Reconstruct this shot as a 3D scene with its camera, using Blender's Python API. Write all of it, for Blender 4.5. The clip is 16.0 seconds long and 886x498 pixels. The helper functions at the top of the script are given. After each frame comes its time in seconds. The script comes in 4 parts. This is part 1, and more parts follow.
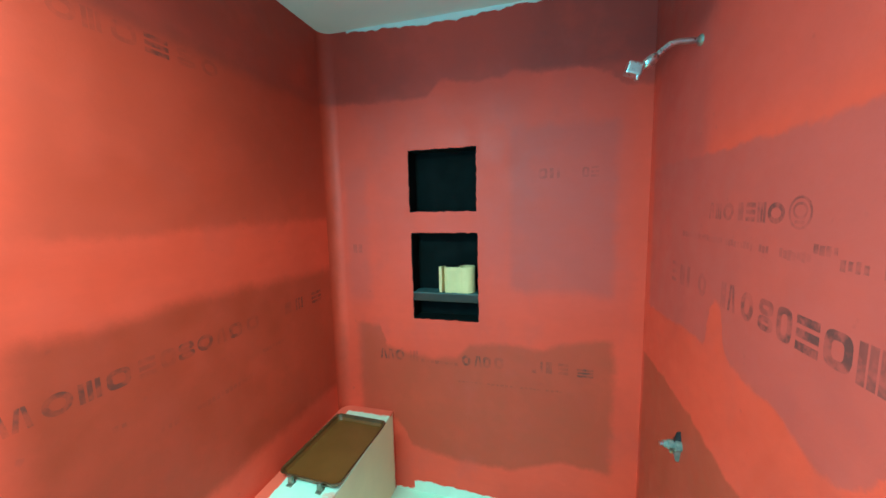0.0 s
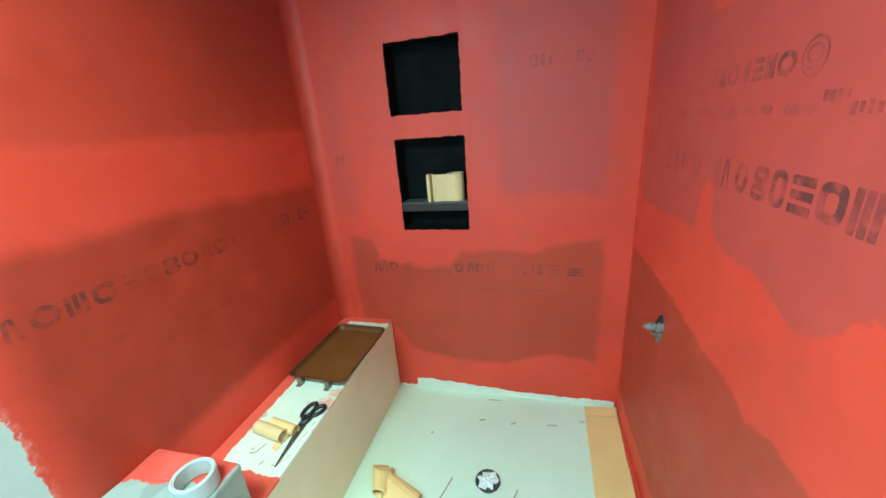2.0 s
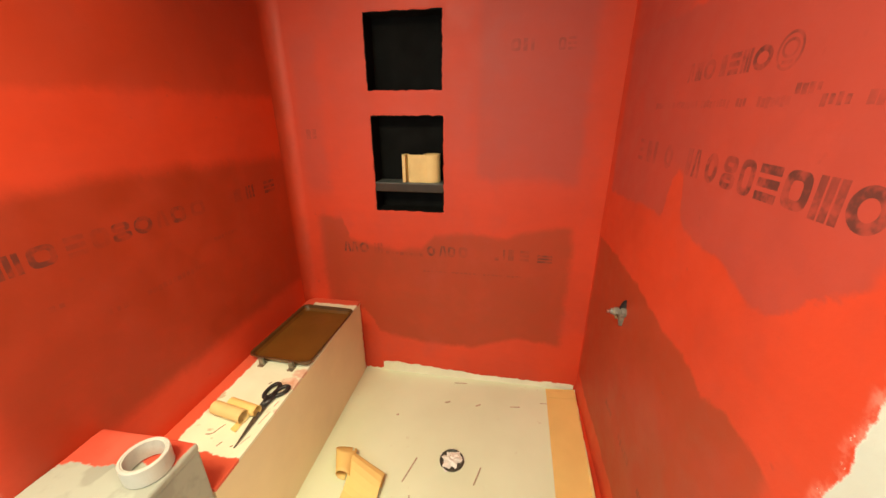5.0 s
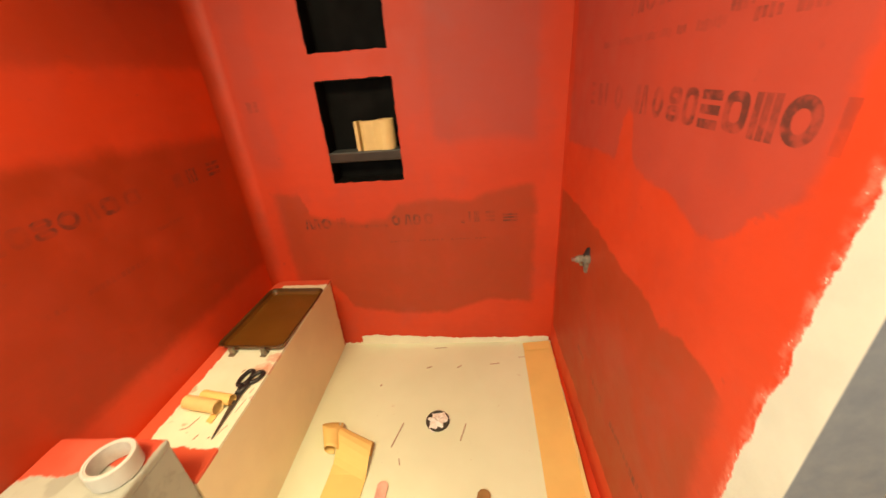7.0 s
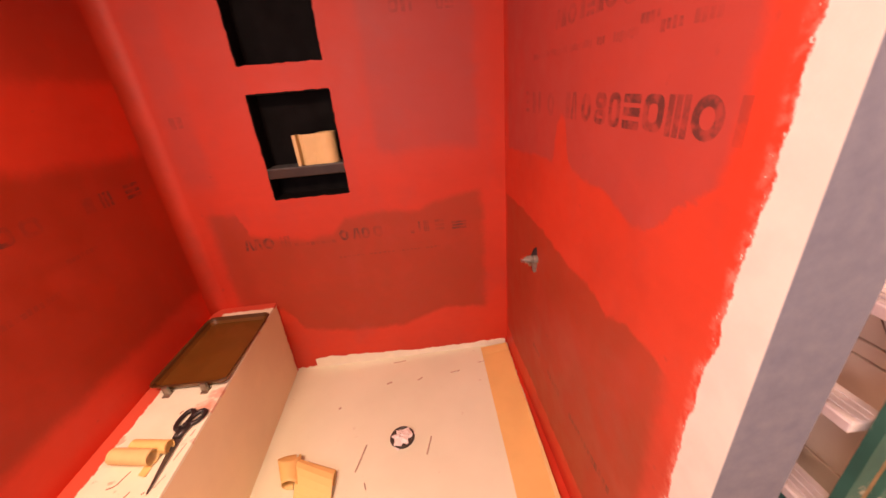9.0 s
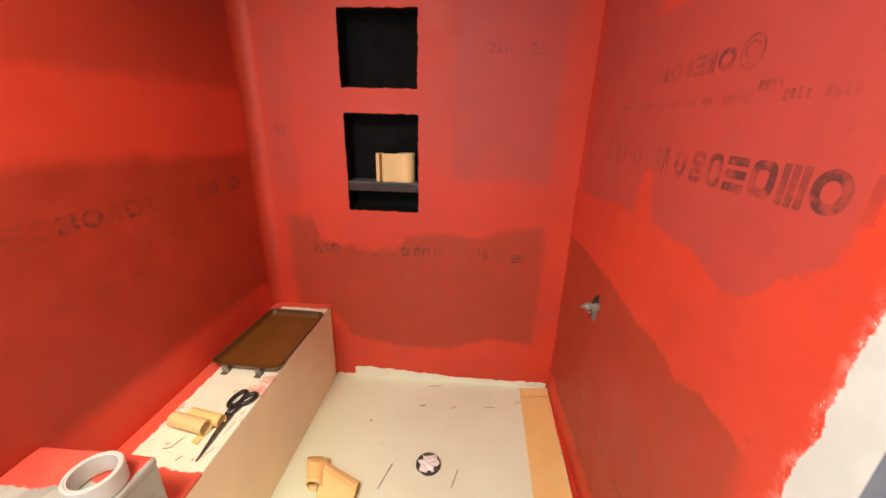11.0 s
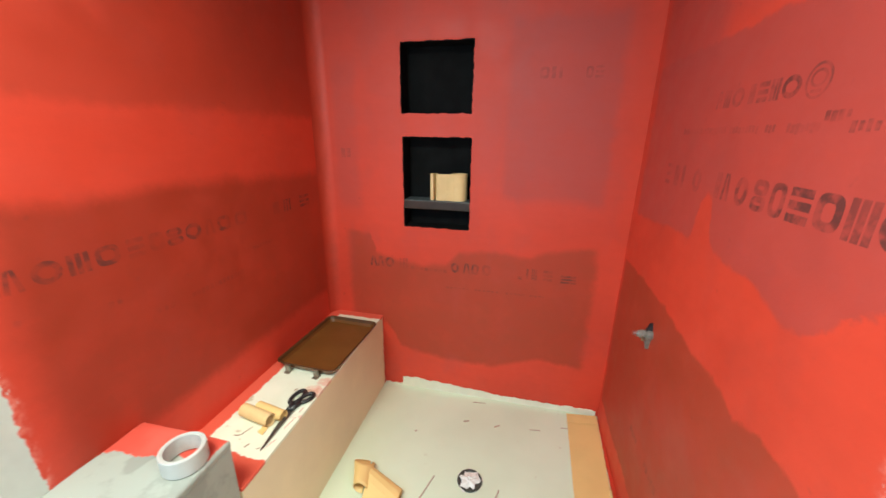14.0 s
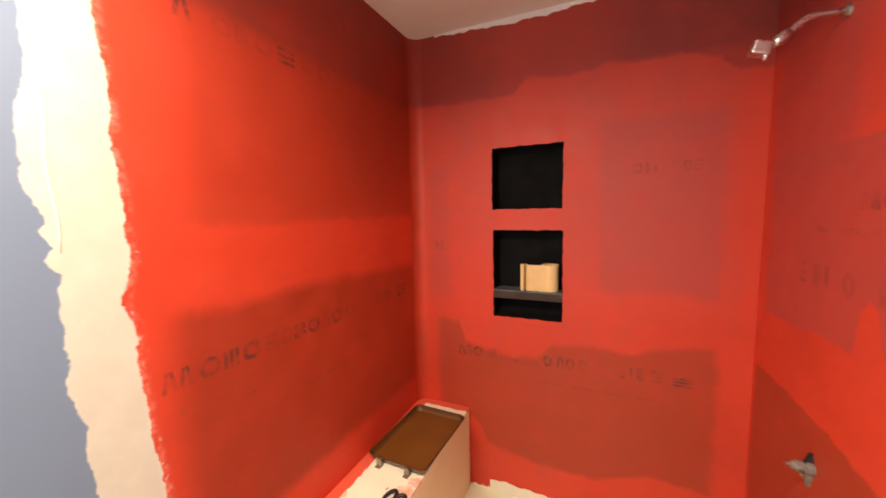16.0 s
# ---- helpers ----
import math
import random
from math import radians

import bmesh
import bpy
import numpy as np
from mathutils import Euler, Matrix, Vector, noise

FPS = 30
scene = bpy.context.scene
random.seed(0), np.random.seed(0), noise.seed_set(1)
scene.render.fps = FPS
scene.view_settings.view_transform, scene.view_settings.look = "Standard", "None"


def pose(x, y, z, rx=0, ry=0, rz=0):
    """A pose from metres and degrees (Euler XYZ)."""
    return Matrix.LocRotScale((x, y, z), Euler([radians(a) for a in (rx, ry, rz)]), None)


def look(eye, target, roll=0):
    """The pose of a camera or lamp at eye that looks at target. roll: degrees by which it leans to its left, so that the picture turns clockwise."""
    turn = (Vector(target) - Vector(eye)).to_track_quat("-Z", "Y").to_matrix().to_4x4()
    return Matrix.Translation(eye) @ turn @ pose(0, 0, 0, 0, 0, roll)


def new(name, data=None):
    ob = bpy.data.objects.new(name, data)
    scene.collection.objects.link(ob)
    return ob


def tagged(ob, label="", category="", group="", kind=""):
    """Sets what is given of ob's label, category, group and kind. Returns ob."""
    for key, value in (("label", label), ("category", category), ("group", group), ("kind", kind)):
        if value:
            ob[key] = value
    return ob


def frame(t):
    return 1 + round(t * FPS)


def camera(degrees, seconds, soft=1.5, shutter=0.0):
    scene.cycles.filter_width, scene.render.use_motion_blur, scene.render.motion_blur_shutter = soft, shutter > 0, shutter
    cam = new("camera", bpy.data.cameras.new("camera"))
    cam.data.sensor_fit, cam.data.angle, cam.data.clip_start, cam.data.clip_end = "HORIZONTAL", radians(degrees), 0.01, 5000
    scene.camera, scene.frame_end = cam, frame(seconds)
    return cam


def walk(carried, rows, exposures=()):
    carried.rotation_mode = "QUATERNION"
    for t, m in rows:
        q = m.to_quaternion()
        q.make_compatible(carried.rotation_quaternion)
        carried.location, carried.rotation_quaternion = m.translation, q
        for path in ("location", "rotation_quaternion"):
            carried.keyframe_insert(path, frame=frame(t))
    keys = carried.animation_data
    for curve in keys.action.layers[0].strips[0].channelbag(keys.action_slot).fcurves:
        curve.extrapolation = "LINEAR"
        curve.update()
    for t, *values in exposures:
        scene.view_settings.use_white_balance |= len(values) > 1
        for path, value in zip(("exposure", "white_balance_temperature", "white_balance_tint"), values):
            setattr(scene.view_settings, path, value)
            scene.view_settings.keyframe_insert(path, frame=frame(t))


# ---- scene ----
cam = camera(102.5, 16.0, shutter=0.4)
# seconds, stops, kelvin, tint
EXPOSURES = [
    (0, 0.28, 3600, -62), (0.5, 0.36, 3450, -62), (1, 0.38, 3400, -62), (1.6, 0.2, 3750, -54), (2, 0.16, 4450, -36), (2.5, 0.1, 5700, -20), (3, 0.06, 7200, -9), (4, 0.03, 9600, 2),
    (6.5, 0.03, 9400, 2), (7, 0.02, 12500, 10), (7.5, 0.0, 16000, 18), (8, -0.05, 12500, 40), (8.5, -0.09, 11000, 54), (9, -0.12, 11400, 64), (11.5, 0.04, 7000, 9),
    (12.5, 0.05, 5900, 1), (13, 0.08, 4350, -34), (13.5, 0.1, 4150, -38), (14, 0.06, 6000, -5), (14.5, 0.06, 6200, 0), (15, 0.1, 6000, -4), (15.5, -0.02, 5300, -20), (16, 0.06, 8900, 24),
]
PATH = [
    (0, (1.043, -1.658, 1.535), (0.524, 0.258, 1.294), -1.4),
    (0.5, (1.042, -1.651, 1.546), (0.509, 0.247, 1.211), -2.7),
    (1, (1.056, -1.648, 1.5), (0.51, 0.25, 1.187), -1.6),
    (1.5, (1.044, -1.637, 1.48), (0.498, 0.216, 0.961), -2.1),
    (2, (1.071, -1.625, 1.451), (0.57, 0.197, 0.797), -4.7),
    (2.5, (1.071, -1.634, 1.436), (0.616, 0.188, 0.747), -4.6),
    (3, (1.072, -1.633, 1.427), (0.724, 0.211, 0.737), -3.3),
    (3.5, (1.073, -1.628, 1.426), (0.756, 0.221, 0.732), -2.6),
    (4, (1.053, -1.63, 1.42), (0.758, 0.217, 0.712), -0.5),
    (6.5, (1.031, -1.631, 1.414), (0.708, 0.199, 0.676), -0.6),
    (7, (1.073, -1.615, 1.383), (0.902, 0.179, 0.515), -4.7),
    (7.3, (1.045, -1.612, 1.385), (1.014, 0.194, 0.532), -5.2),
    (7.5, (1.065, -1.618, 1.369), (0.974, 0.157, 0.453), -7.4),
    (7.7, (1.062, -1.61, 1.364), (1.086, 0.155, 0.418), -8.3),
    (8, (1.081, -1.604, 1.354), (1.272, 0.165, 0.441), -7.9),
    (8.5, (1.085, -1.605, 1.361), (1.362, 0.153, 0.448), -8.1),
    (8.7, (1.065, -1.609, 1.364), (1.336, 0.162, 0.478), -7.2),
    (9, (1.068, -1.615, 1.372), (1.177, 0.202, 0.543), -5.2),
    (11.5, (0.977, -1.639, 1.381), (0.8, 0.236, 0.709), 2.4),
    (12, (0.967, -1.634, 1.393), (0.655, 0.22, 0.71), 1.2),
    (12.5, (0.972, -1.63, 1.421), (0.717, 0.28, 0.883), 1.1),
    (13, (0.992, -1.648, 1.421), (0.822, 0.298, 0.994), 1.8),
    (13.5, (0.998, -1.659, 1.406), (0.945, 0.285, 0.94), 4.6),
    (13.7, (0.99, -1.662, 1.418), (0.916, 0.26, 0.851), 3.8),
    (14, (1.01, -1.679, 1.41), (0.595, 0.182, 0.804), 0.7),
    (14.5, (1.009, -1.699, 1.411), (0.537, 0.161, 0.848), -0.9),
    (15, (0.987, -1.712, 1.425), (0.453, 0.154, 0.945), -0.0),
    (15.5, (0.963, -1.703, 1.475), (0.317, 0.163, 1.157), -2.2),
    (16, (0.926, -1.722, 1.501), (0.114, 0.094, 1.294), -1.3),
]
walk(cam, [(t, look(eye, target, roll)) for t, eye, target, roll in PATH], EXPOSURES)

# ---- world and light ----
world = bpy.data.worlds.new("world")
scene.world = world
world.use_nodes = True
world.node_tree.nodes["Background"].inputs["Color"].default_value = (0.75, 0.85, 1.0, 1)
world.node_tree.nodes["Background"].inputs["Strength"].default_value = 0.05


def area_lamp(name, eye, target, sx, sy, watts, colour, spread=180):
    data = bpy.data.lights.new(name, "AREA")
    data.shape, data.size, data.size_y, data.energy, data.color = "RECTANGLE", sx, sy, watts, colour
    data.spread = radians(spread)
    ob = new(name, data)
    ob.matrix_world = look(eye, target)
    return ob


# unseen ceiling light behind the camera; fill lamps added by the cabinet and, cool as daylight, at the left wall
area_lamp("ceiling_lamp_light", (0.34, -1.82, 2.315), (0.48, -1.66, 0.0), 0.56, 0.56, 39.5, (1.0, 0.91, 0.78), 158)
area_lamp("cool_fill_lamp", (-0.01, -2.55, 1.55), (1.3, -1.6, 1.65), 0.60, 0.80, 29, (0.58, 0.78, 1.0))
area_lamp("side_fill_lamp", (2.2, -1.75, 2.325), (2.2, -1.6, 0.0), 0.35, 0.35, 30, (1.0, 0.93, 0.84))


# ---- materials ----
class Nodes:
    """Short hand for building a node material."""

    def __init__(self, name, rough=0.6, metal=0.0):
        self.m = bpy.data.materials.new(name)
        self.m.use_nodes = True
        self.t = self.m.node_tree
        self.b = self.t.nodes["Principled BSDF"]
        self.b.inputs["Roughness"].default_value = rough
        self.b.inputs["Metallic"].default_value = metal
        self.co = self.t.nodes.new("ShaderNodeTexCoord").outputs["Object"]

    def put(self, sock, v):
        if isinstance(v, (int, float)):
            sock.default_value = v
        elif isinstance(v, tuple):
            sock.default_value = (*v, 1)[:4] if sock.type == "RGBA" else v
        else:
            self.t.links.new(v, sock)

    def calc(self, op, a, b=0.0):
        n = self.t.nodes.new("ShaderNodeMath")
        n.operation = op
        self.put(n.inputs[0], a)
        self.put(n.inputs[1], b)
        return n.outputs[0]

    def axes(self):
        n = self.t.nodes.new("ShaderNodeSeparateXYZ")
        self.put(n.inputs[0], self.co)
        return n.outputs

    def noise(self, scale, detail=3.0, rough=0.55, stretch=(1, 1, 1)):
        mp = self.t.nodes.new("ShaderNodeMapping")
        self.put(mp.inputs["Vector"], self.co)
        mp.inputs["Scale"].default_value = stretch
        n = self.t.nodes.new("ShaderNodeTexNoise")
        n.inputs["Scale"].default_value, n.inputs["Detail"].default_value, n.inputs["Roughness"].default_value = scale, detail, rough
        self.put(n.inputs["Vector"], mp.outputs[0])
        return n.outputs["Fac"]

    def step(self, v, lo, hi, a=0.0, b=1.0):
        n = self.t.nodes.new("ShaderNodeMapRange")
        n.interpolation_type = "SMOOTHSTEP"
        for s, x in zip(n.inputs[:5], (v, lo, hi, a, b)):
            self.put(s, x)
        return n.outputs[0]

    def mix(self, f, a, b, kind="MIX"):
        n = self.t.nodes.new("ShaderNodeMix")
        n.data_type, n.blend_type = "RGBA", kind
        self.put(n.inputs[0], f)
        self.put(n.inputs[6], a)
        self.put(n.inputs[7], b)
        return n.outputs[2]

    def colour(self, c):
        self.put(self.b.inputs["Base Color"], c)

    def bump(self, height, strength=0.2, distance=0.002):
        n = self.t.nodes.new("ShaderNodeBump")
        n.inputs["Strength"].default_value, n.inputs["Distance"].default_value = strength, distance
        self.put(n.inputs["Height"], height)
        prior = self.b.inputs["Normal"].links
        if prior:
            self.put(n.inputs["Normal"], prior[0].from_socket)
        self.put(self.b.inputs["Normal"], n.outputs[0])

    def profile(self, u, points):
        """A border's height along u: a plain number, or a bent line through (u, height) points."""
        if isinstance(points, (int, float)):
            return float(points)
        us, hs = [p[0] for p in points], [p[1] for p in points]
        lo, span, h0, rise = us[0], us[-1] - us[0], min(hs), max(max(hs) - min(hs), 1e-6)
        ramp = self.t.nodes.new("ShaderNodeValToRGB")
        ramp.color_ramp.interpolation = "LINEAR"
        stops = ramp.color_ramp.elements
        while len(stops) < len(points):
            stops.new(0.5)
        for stop, a, h in zip(stops, us, hs):
            stop.position = (a - lo) / span
        for stop, a, h in zip(stops, us, hs):
            g = (h - h0) / rise
            stop.color = (g, g, g, 1)
        self.put(ramp.inputs[0], self.calc("DIVIDE", self.calc("SUBTRACT", u, lo), span))
        return self.calc("ADD", self.calc("MULTIPLY", ramp.outputs[0], rise), h0)

    def past(self, v, border, soft):
        """0 below a border, 1 past it."""
        return self.step(self.calc("SUBTRACT", v, border), -soft, soft)

    def patch(self, u, v, u0, u1, low, high, su, sv):
        """1 inside a stretch of the wall between a lower and an upper border, with soft edges."""
        m = self.calc("MULTIPLY", self.step(u, u0 - su, u0 + su), self.step(u, u1 - su, u1 + su, 1.0, 0.0))
        k = self.calc("SUBTRACT", self.past(v, self.profile(u, low), sv), self.past(v, self.profile(u, high), sv))
        return self.calc("MULTIPLY", m, k)


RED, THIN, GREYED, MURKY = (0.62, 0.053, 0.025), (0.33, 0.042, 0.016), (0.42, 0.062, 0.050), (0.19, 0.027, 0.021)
# DEEP and RUSSET also carry the shade painted near the left corner
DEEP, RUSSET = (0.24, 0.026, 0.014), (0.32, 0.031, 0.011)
MUD = (0.62, 0.655, 0.605)


def speckled(name, colour, rough=0.6, metal=0.0, vary=0.15, scale=8.0, fine=120.0, relief=0.15, distance=0.001):
    n = Nodes(name, rough, metal)
    dark = tuple(c * (1 - vary) for c in colour)
    light = tuple(min(1, c * (1 + vary)) for c in colour)
    c = n.mix(n.step(n.noise(scale, 4), 0.3, 0.7), dark, light)
    f = n.noise(fine, 2)
    c = n.mix(n.calc("MULTIPLY", n.step(f, 0.35, 0.75), 0.2), c, dark)
    n.colour(c)
    if relief:
        n.bump(f, relief, distance)
    n.put(n.b.inputs["Roughness"], n.step(n.noise(scale * 2.3, 2), 0.2, 0.8, max(0.03, rough - 0.08), min(1, rough + 0.08)))
    return n.m


def membrane(name, axis, thin, edge=None, band=None, paint=(0.36, 0.37, 0.41), rag=0.012, ink=0.0, dull=0.3):
    """Rolled red waterproofing over cement board: thin zones let the board show, some zones are painted shade. edge,
    band: where the red and the pale filler end, towards the room.
    """
    n = Nodes(name, 0.55)
    x, y, z = n.axes()
    u = y if axis == "x" else x
    big, mid, fine = n.noise(2.2, 4), n.noise(9.0, 4, 0.6), n.noise(42.0, 3, 0.65)
    # ragged coordinates for the roller's edges
    wob = n.calc("ADD", n.calc("MULTIPLY", n.calc("SUBTRACT", mid, 0.5), 0.050), n.calc("MULTIPLY", n.calc("SUBTRACT", fine, 0.5), 0.020))
    uw, vw = n.calc("ADD", u, wob), n.calc("ADD", z, wob)
    c = n.mix(n.step(big, 0.3, 0.7), tuple(v * 0.9 for v in RED), tuple(min(1, v * 1.08) for v in RED))
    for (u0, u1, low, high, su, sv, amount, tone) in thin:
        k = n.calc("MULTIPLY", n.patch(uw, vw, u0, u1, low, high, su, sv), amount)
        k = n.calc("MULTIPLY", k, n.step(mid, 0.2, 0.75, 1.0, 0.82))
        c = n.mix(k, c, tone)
    # cloudy second coat
    cloud = n.calc("MULTIPLY", n.step(n.noise(5.0, 5, 0.6), 0.46, 0.70), 0.16)
    c = n.mix(cloud, c, tuple(min(1, v * 1.12) for v in RED))
    c = n.mix(n.calc("MULTIPLY", n.step(n.noise(3.6, 4, 0.6, (1.3, 1.0, 0.8)), 0.50, 0.72), dull), c, GREYED)
    # roller streaks and pin marks
    streak = n.noise(30.0, 3, 0.6, (0.25, 0.25, 1.0) if axis == "x" else (0.25, 1.0, 1.0))
    c = n.mix(n.calc("MULTIPLY", n.step(streak, 0.35, 0.7), 0.09), c, tuple(v * 0.7 for v in RED))
    spots = n.step(n.noise(23.0, 2), 0.70, 0.78)
    c = n.mix(n.calc("MULTIPLY", spots, 0.25), c, (0.2, 0.035, 0.03))
    relief = n.noise(170.0, 3)
    coarse = mid
    if edge is not None:
        brush, hair = n.noise(15.0, 5, 0.7), n.noise(75.0, 3, 0.7, (1, 0.3, 1))
        jag = n.calc("MULTIPLY", n.calc("SUBTRACT", brush, 0.5), rag * 3)
        jag = n.calc("ADD", jag, n.calc("MULTIPLY", n.calc("SUBTRACT", hair, 0.5), rag * 0.8))
        e = n.calc("SUBTRACT", n.calc("ADD", u, jag), n.profile(z, edge))
        filler = n.mix(n.step(n.noise(14, 4), 0.35, 0.7), tuple(v * 0.93 for v in MUD), MUD)
        dry = n.calc("MULTIPLY", n.step(e, 0.001, 0.024, 1.0, 0.0), n.step(n.noise(45.0, 4, 0.6), 0.38, 0.7))
        c = n.mix(n.calc("MULTIPLY", dry, 0.5), c, (0.86, 0.40, 0.33))
        bare = n.step(e, -0.0025, 0.0025, 1.0, 0.0)
        # torn specks of filler inside the red, red specks on the filler
        fleck = n.calc("MULTIPLY", n.step(e, 0.004, 0.020, 1.0, 0.0), n.step(n.noise(62.0, 3, 0.6), 0.64, 0.67))
        bare = n.calc("MAXIMUM", bare, n.calc("MULTIPLY", fleck, 0.8))
        c = n.mix(bare, c, filler)
        e2 = n.calc("ADD", u, n.calc("MULTIPLY", n.calc("SUBTRACT", n.noise(band[2], 4, 0.6), 0.5), band[1]))
        e2 = n.calc("SUBTRACT", e2, n.profile(z, band[0]))
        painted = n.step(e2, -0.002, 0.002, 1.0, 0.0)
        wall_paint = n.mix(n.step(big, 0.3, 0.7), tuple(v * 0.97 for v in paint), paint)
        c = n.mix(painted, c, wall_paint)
        n.bump(n.step(e, -0.004, 0.004), 0.4, 0.002)
        smooth = n.calc("SUBTRACT", 1.0, n.calc("MULTIPLY", painted, 0.97))
        relief, coarse = n.calc("MULTIPLY", relief, smooth), n.calc("MULTIPLY", mid, smooth)
    if ink:
        # faded printing of the board, worn in patches
        worn = n.calc("MULTIPLY", n.step(n.noise(30.0, 3, 0.6), 0.38, 0.60, 0.28, 1.0), n.step(n.noise(9.0, 2), 0.38, 0.56, 0.55, 1.0))
        c = n.mix(n.calc("MULTIPLY", worn, ink), c, (0.045, 0.024, 0.022))
    n.colour(c)
    n.bump(relief, 0.20, 0.0012)
    n.bump(coarse, 0.18, 0.005)
    rough = n.step(mid, 0.25, 0.75, 0.50, 0.66)
    n.put(n.b.inputs["Roughness"], rough if edge is None else n.calc("MAXIMUM", rough, n.calc("MULTIPLY", painted, 0.8)))
    return n.m


ZONES_LEFT = [
    # thin coat, darkened further to paint in the left wall's weaker light
    (-1.235, 0.10, 0.60, [(-1.28, 1.25), (-1.20, 1.27), (-1.10, 1.25), (-0.91, 1.265), (-0.55, 1.25), (-0.20, 1.23)], 0.055, 0.030, 1.0, RUSSET),
    (-1.18, 0.10, [(-1.25, 1.485), (-0.9, 1.478), (-0.5, 1.49), (-0.1, 1.48)], 2.06, 0.08, 0.022, 0.60, RUSSET),
    # next two zones: shade painted in, deepening towards the back corner
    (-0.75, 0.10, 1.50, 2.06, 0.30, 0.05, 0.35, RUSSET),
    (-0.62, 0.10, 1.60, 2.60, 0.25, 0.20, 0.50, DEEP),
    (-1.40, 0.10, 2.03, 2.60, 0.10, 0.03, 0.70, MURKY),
]
ZONES_BACK = [
    (0.12, 1.37, [(0.10, 0.42), (0.32, 0.40), (0.41, 0.265), (0.67, 0.215), (0.92, 0.215), (1.16, 0.30), (1.36, 0.265)],
     [(0.12, 0.93), (0.24, 0.92), (0.27, 0.82), (0.37, 0.79), (0.53, 0.765), (0.65, 0.775), (0.72, 0.85), (0.91, 0.866), (1.07, 0.85), (1.145, 0.886), (1.35, 0.92)], 0.025, 0.020, 0.88, THIN),
    (0.92, 1.36, [(0.90, 1.15), (0.99, 1.125), (1.235, 1.14), (1.36, 1.11)], 1.87, 0.025, 0.030, 0.85, GREYED),
    (0.08, 0.20, 1.05, 1.75, 0.03, 0.06, 0.6, GREYED),
    # next two zones: broad greyer tone over the upper wall
    (-0.2, 1.40, 1.05, 2.10, 0.05, 0.12, 0.20, GREYED),
    (0.80, 1.40, 1.10, 2.10, 0.08, 0.12, 0.25, GREYED),
    # strip of painted shade that carries the side wall's darkness round the corner
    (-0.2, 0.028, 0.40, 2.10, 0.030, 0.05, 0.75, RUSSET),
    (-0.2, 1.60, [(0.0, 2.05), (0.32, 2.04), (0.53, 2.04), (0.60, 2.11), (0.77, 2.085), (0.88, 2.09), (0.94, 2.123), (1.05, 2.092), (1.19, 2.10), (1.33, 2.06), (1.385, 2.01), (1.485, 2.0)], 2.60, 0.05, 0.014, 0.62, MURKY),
    # next two zones: top band darker towards both corners
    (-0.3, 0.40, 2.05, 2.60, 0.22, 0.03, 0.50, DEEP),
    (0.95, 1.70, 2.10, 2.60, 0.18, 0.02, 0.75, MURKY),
]
ZONES_RIGHT = [
    (-1.15, -0.022, 0.13, [(-1.15, 0.85), (-1.10, 0.868), (-1.02, 0.866), (-0.936, 0.84), (-0.88, 0.865), (-0.77, 0.87), (-0.62, 0.875), (-0.40, 0.897), (-0.05, 0.89)], 0.025, 0.008, 0.9, THIN),
    (-1.175, -0.06, [(-1.18, 1.205), (-1.12, 1.18), (-1.08, 1.145), (-1.03, 1.105), (-0.98, 1.085), (-0.94, 1.105), (-0.85, 1.13), (-0.705, 1.14), (-0.665, 1.17), (-0.64, 1.265), (-0.61, 1.275), (-0.575, 1.25),
                     (-0.565, 1.14), (-0.41, 1.133), (-0.08, 1.114)], 1.66, 0.018, 0.008, 0.9, GREYED),
    (-0.50, -0.06, 1.60, 2.05, 0.06, 0.06, 0.8, GREYED),
    # greyer tone high on the near part of the wall
    (-1.16, -0.40, 1.70, 2.60, 0.08, 0.06, 0.50, GREYED),
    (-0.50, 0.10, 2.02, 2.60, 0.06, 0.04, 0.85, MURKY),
]
EDGE_LEFT = [(0.40, -1.284), (0.68, -1.284), (0.76, -1.288), (0.84, -1.284), (0.92, -1.290), (1.04, -1.302), (1.18, -1.31), (1.27, -1.306), (1.32, -1.329), (1.36, -1.315), (1.43, -1.302), (1.485, -1.311),
             (1.51, -1.299), (1.66, -1.313), (1.77, -1.312), (1.93, -1.316), (2.40, -1.31)]
PAINT_LEFT = [(0.80, -1.400), (0.94, -1.401), (1.02, -1.410), (1.09, -1.405), (1.17, -1.426), (1.23, -1.419), (1.37, -1.420), (1.40, -1.413), (1.43, -1.431), (1.45, -1.414), (1.48, -1.436), (1.495, -1.421),
              (1.56, -1.445), (1.68, -1.443), (1.77, -1.422), (1.88, -1.427), (2.40, -1.43)]
EDGE_RIGHT = [(0.0, -1.223), (0.60, -1.223), (0.73, -1.219), (0.94, -1.224), (0.99, -1.236), (1.036, -1.225), (1.08, -1.235), (1.12, -1.231), (1.18, -1.238), (1.285, -1.24), (1.42, -1.237), (2.40, -1.237)]
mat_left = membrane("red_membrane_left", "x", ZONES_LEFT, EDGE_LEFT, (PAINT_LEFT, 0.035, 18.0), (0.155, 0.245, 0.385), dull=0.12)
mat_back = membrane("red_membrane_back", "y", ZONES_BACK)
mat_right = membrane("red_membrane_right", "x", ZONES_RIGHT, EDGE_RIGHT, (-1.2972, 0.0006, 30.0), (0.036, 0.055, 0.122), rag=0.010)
mat_red = membrane("red_membrane_plain", "y", [])
mat_lip = speckled("cream_lip", (0.80, 0.80, 0.66), 0.6, vary=0.05, scale=9)
mat_beige = speckled("beige_cement_board", (0.78, 0.69, 0.48), 0.75, vary=0.05, scale=4, fine=220)
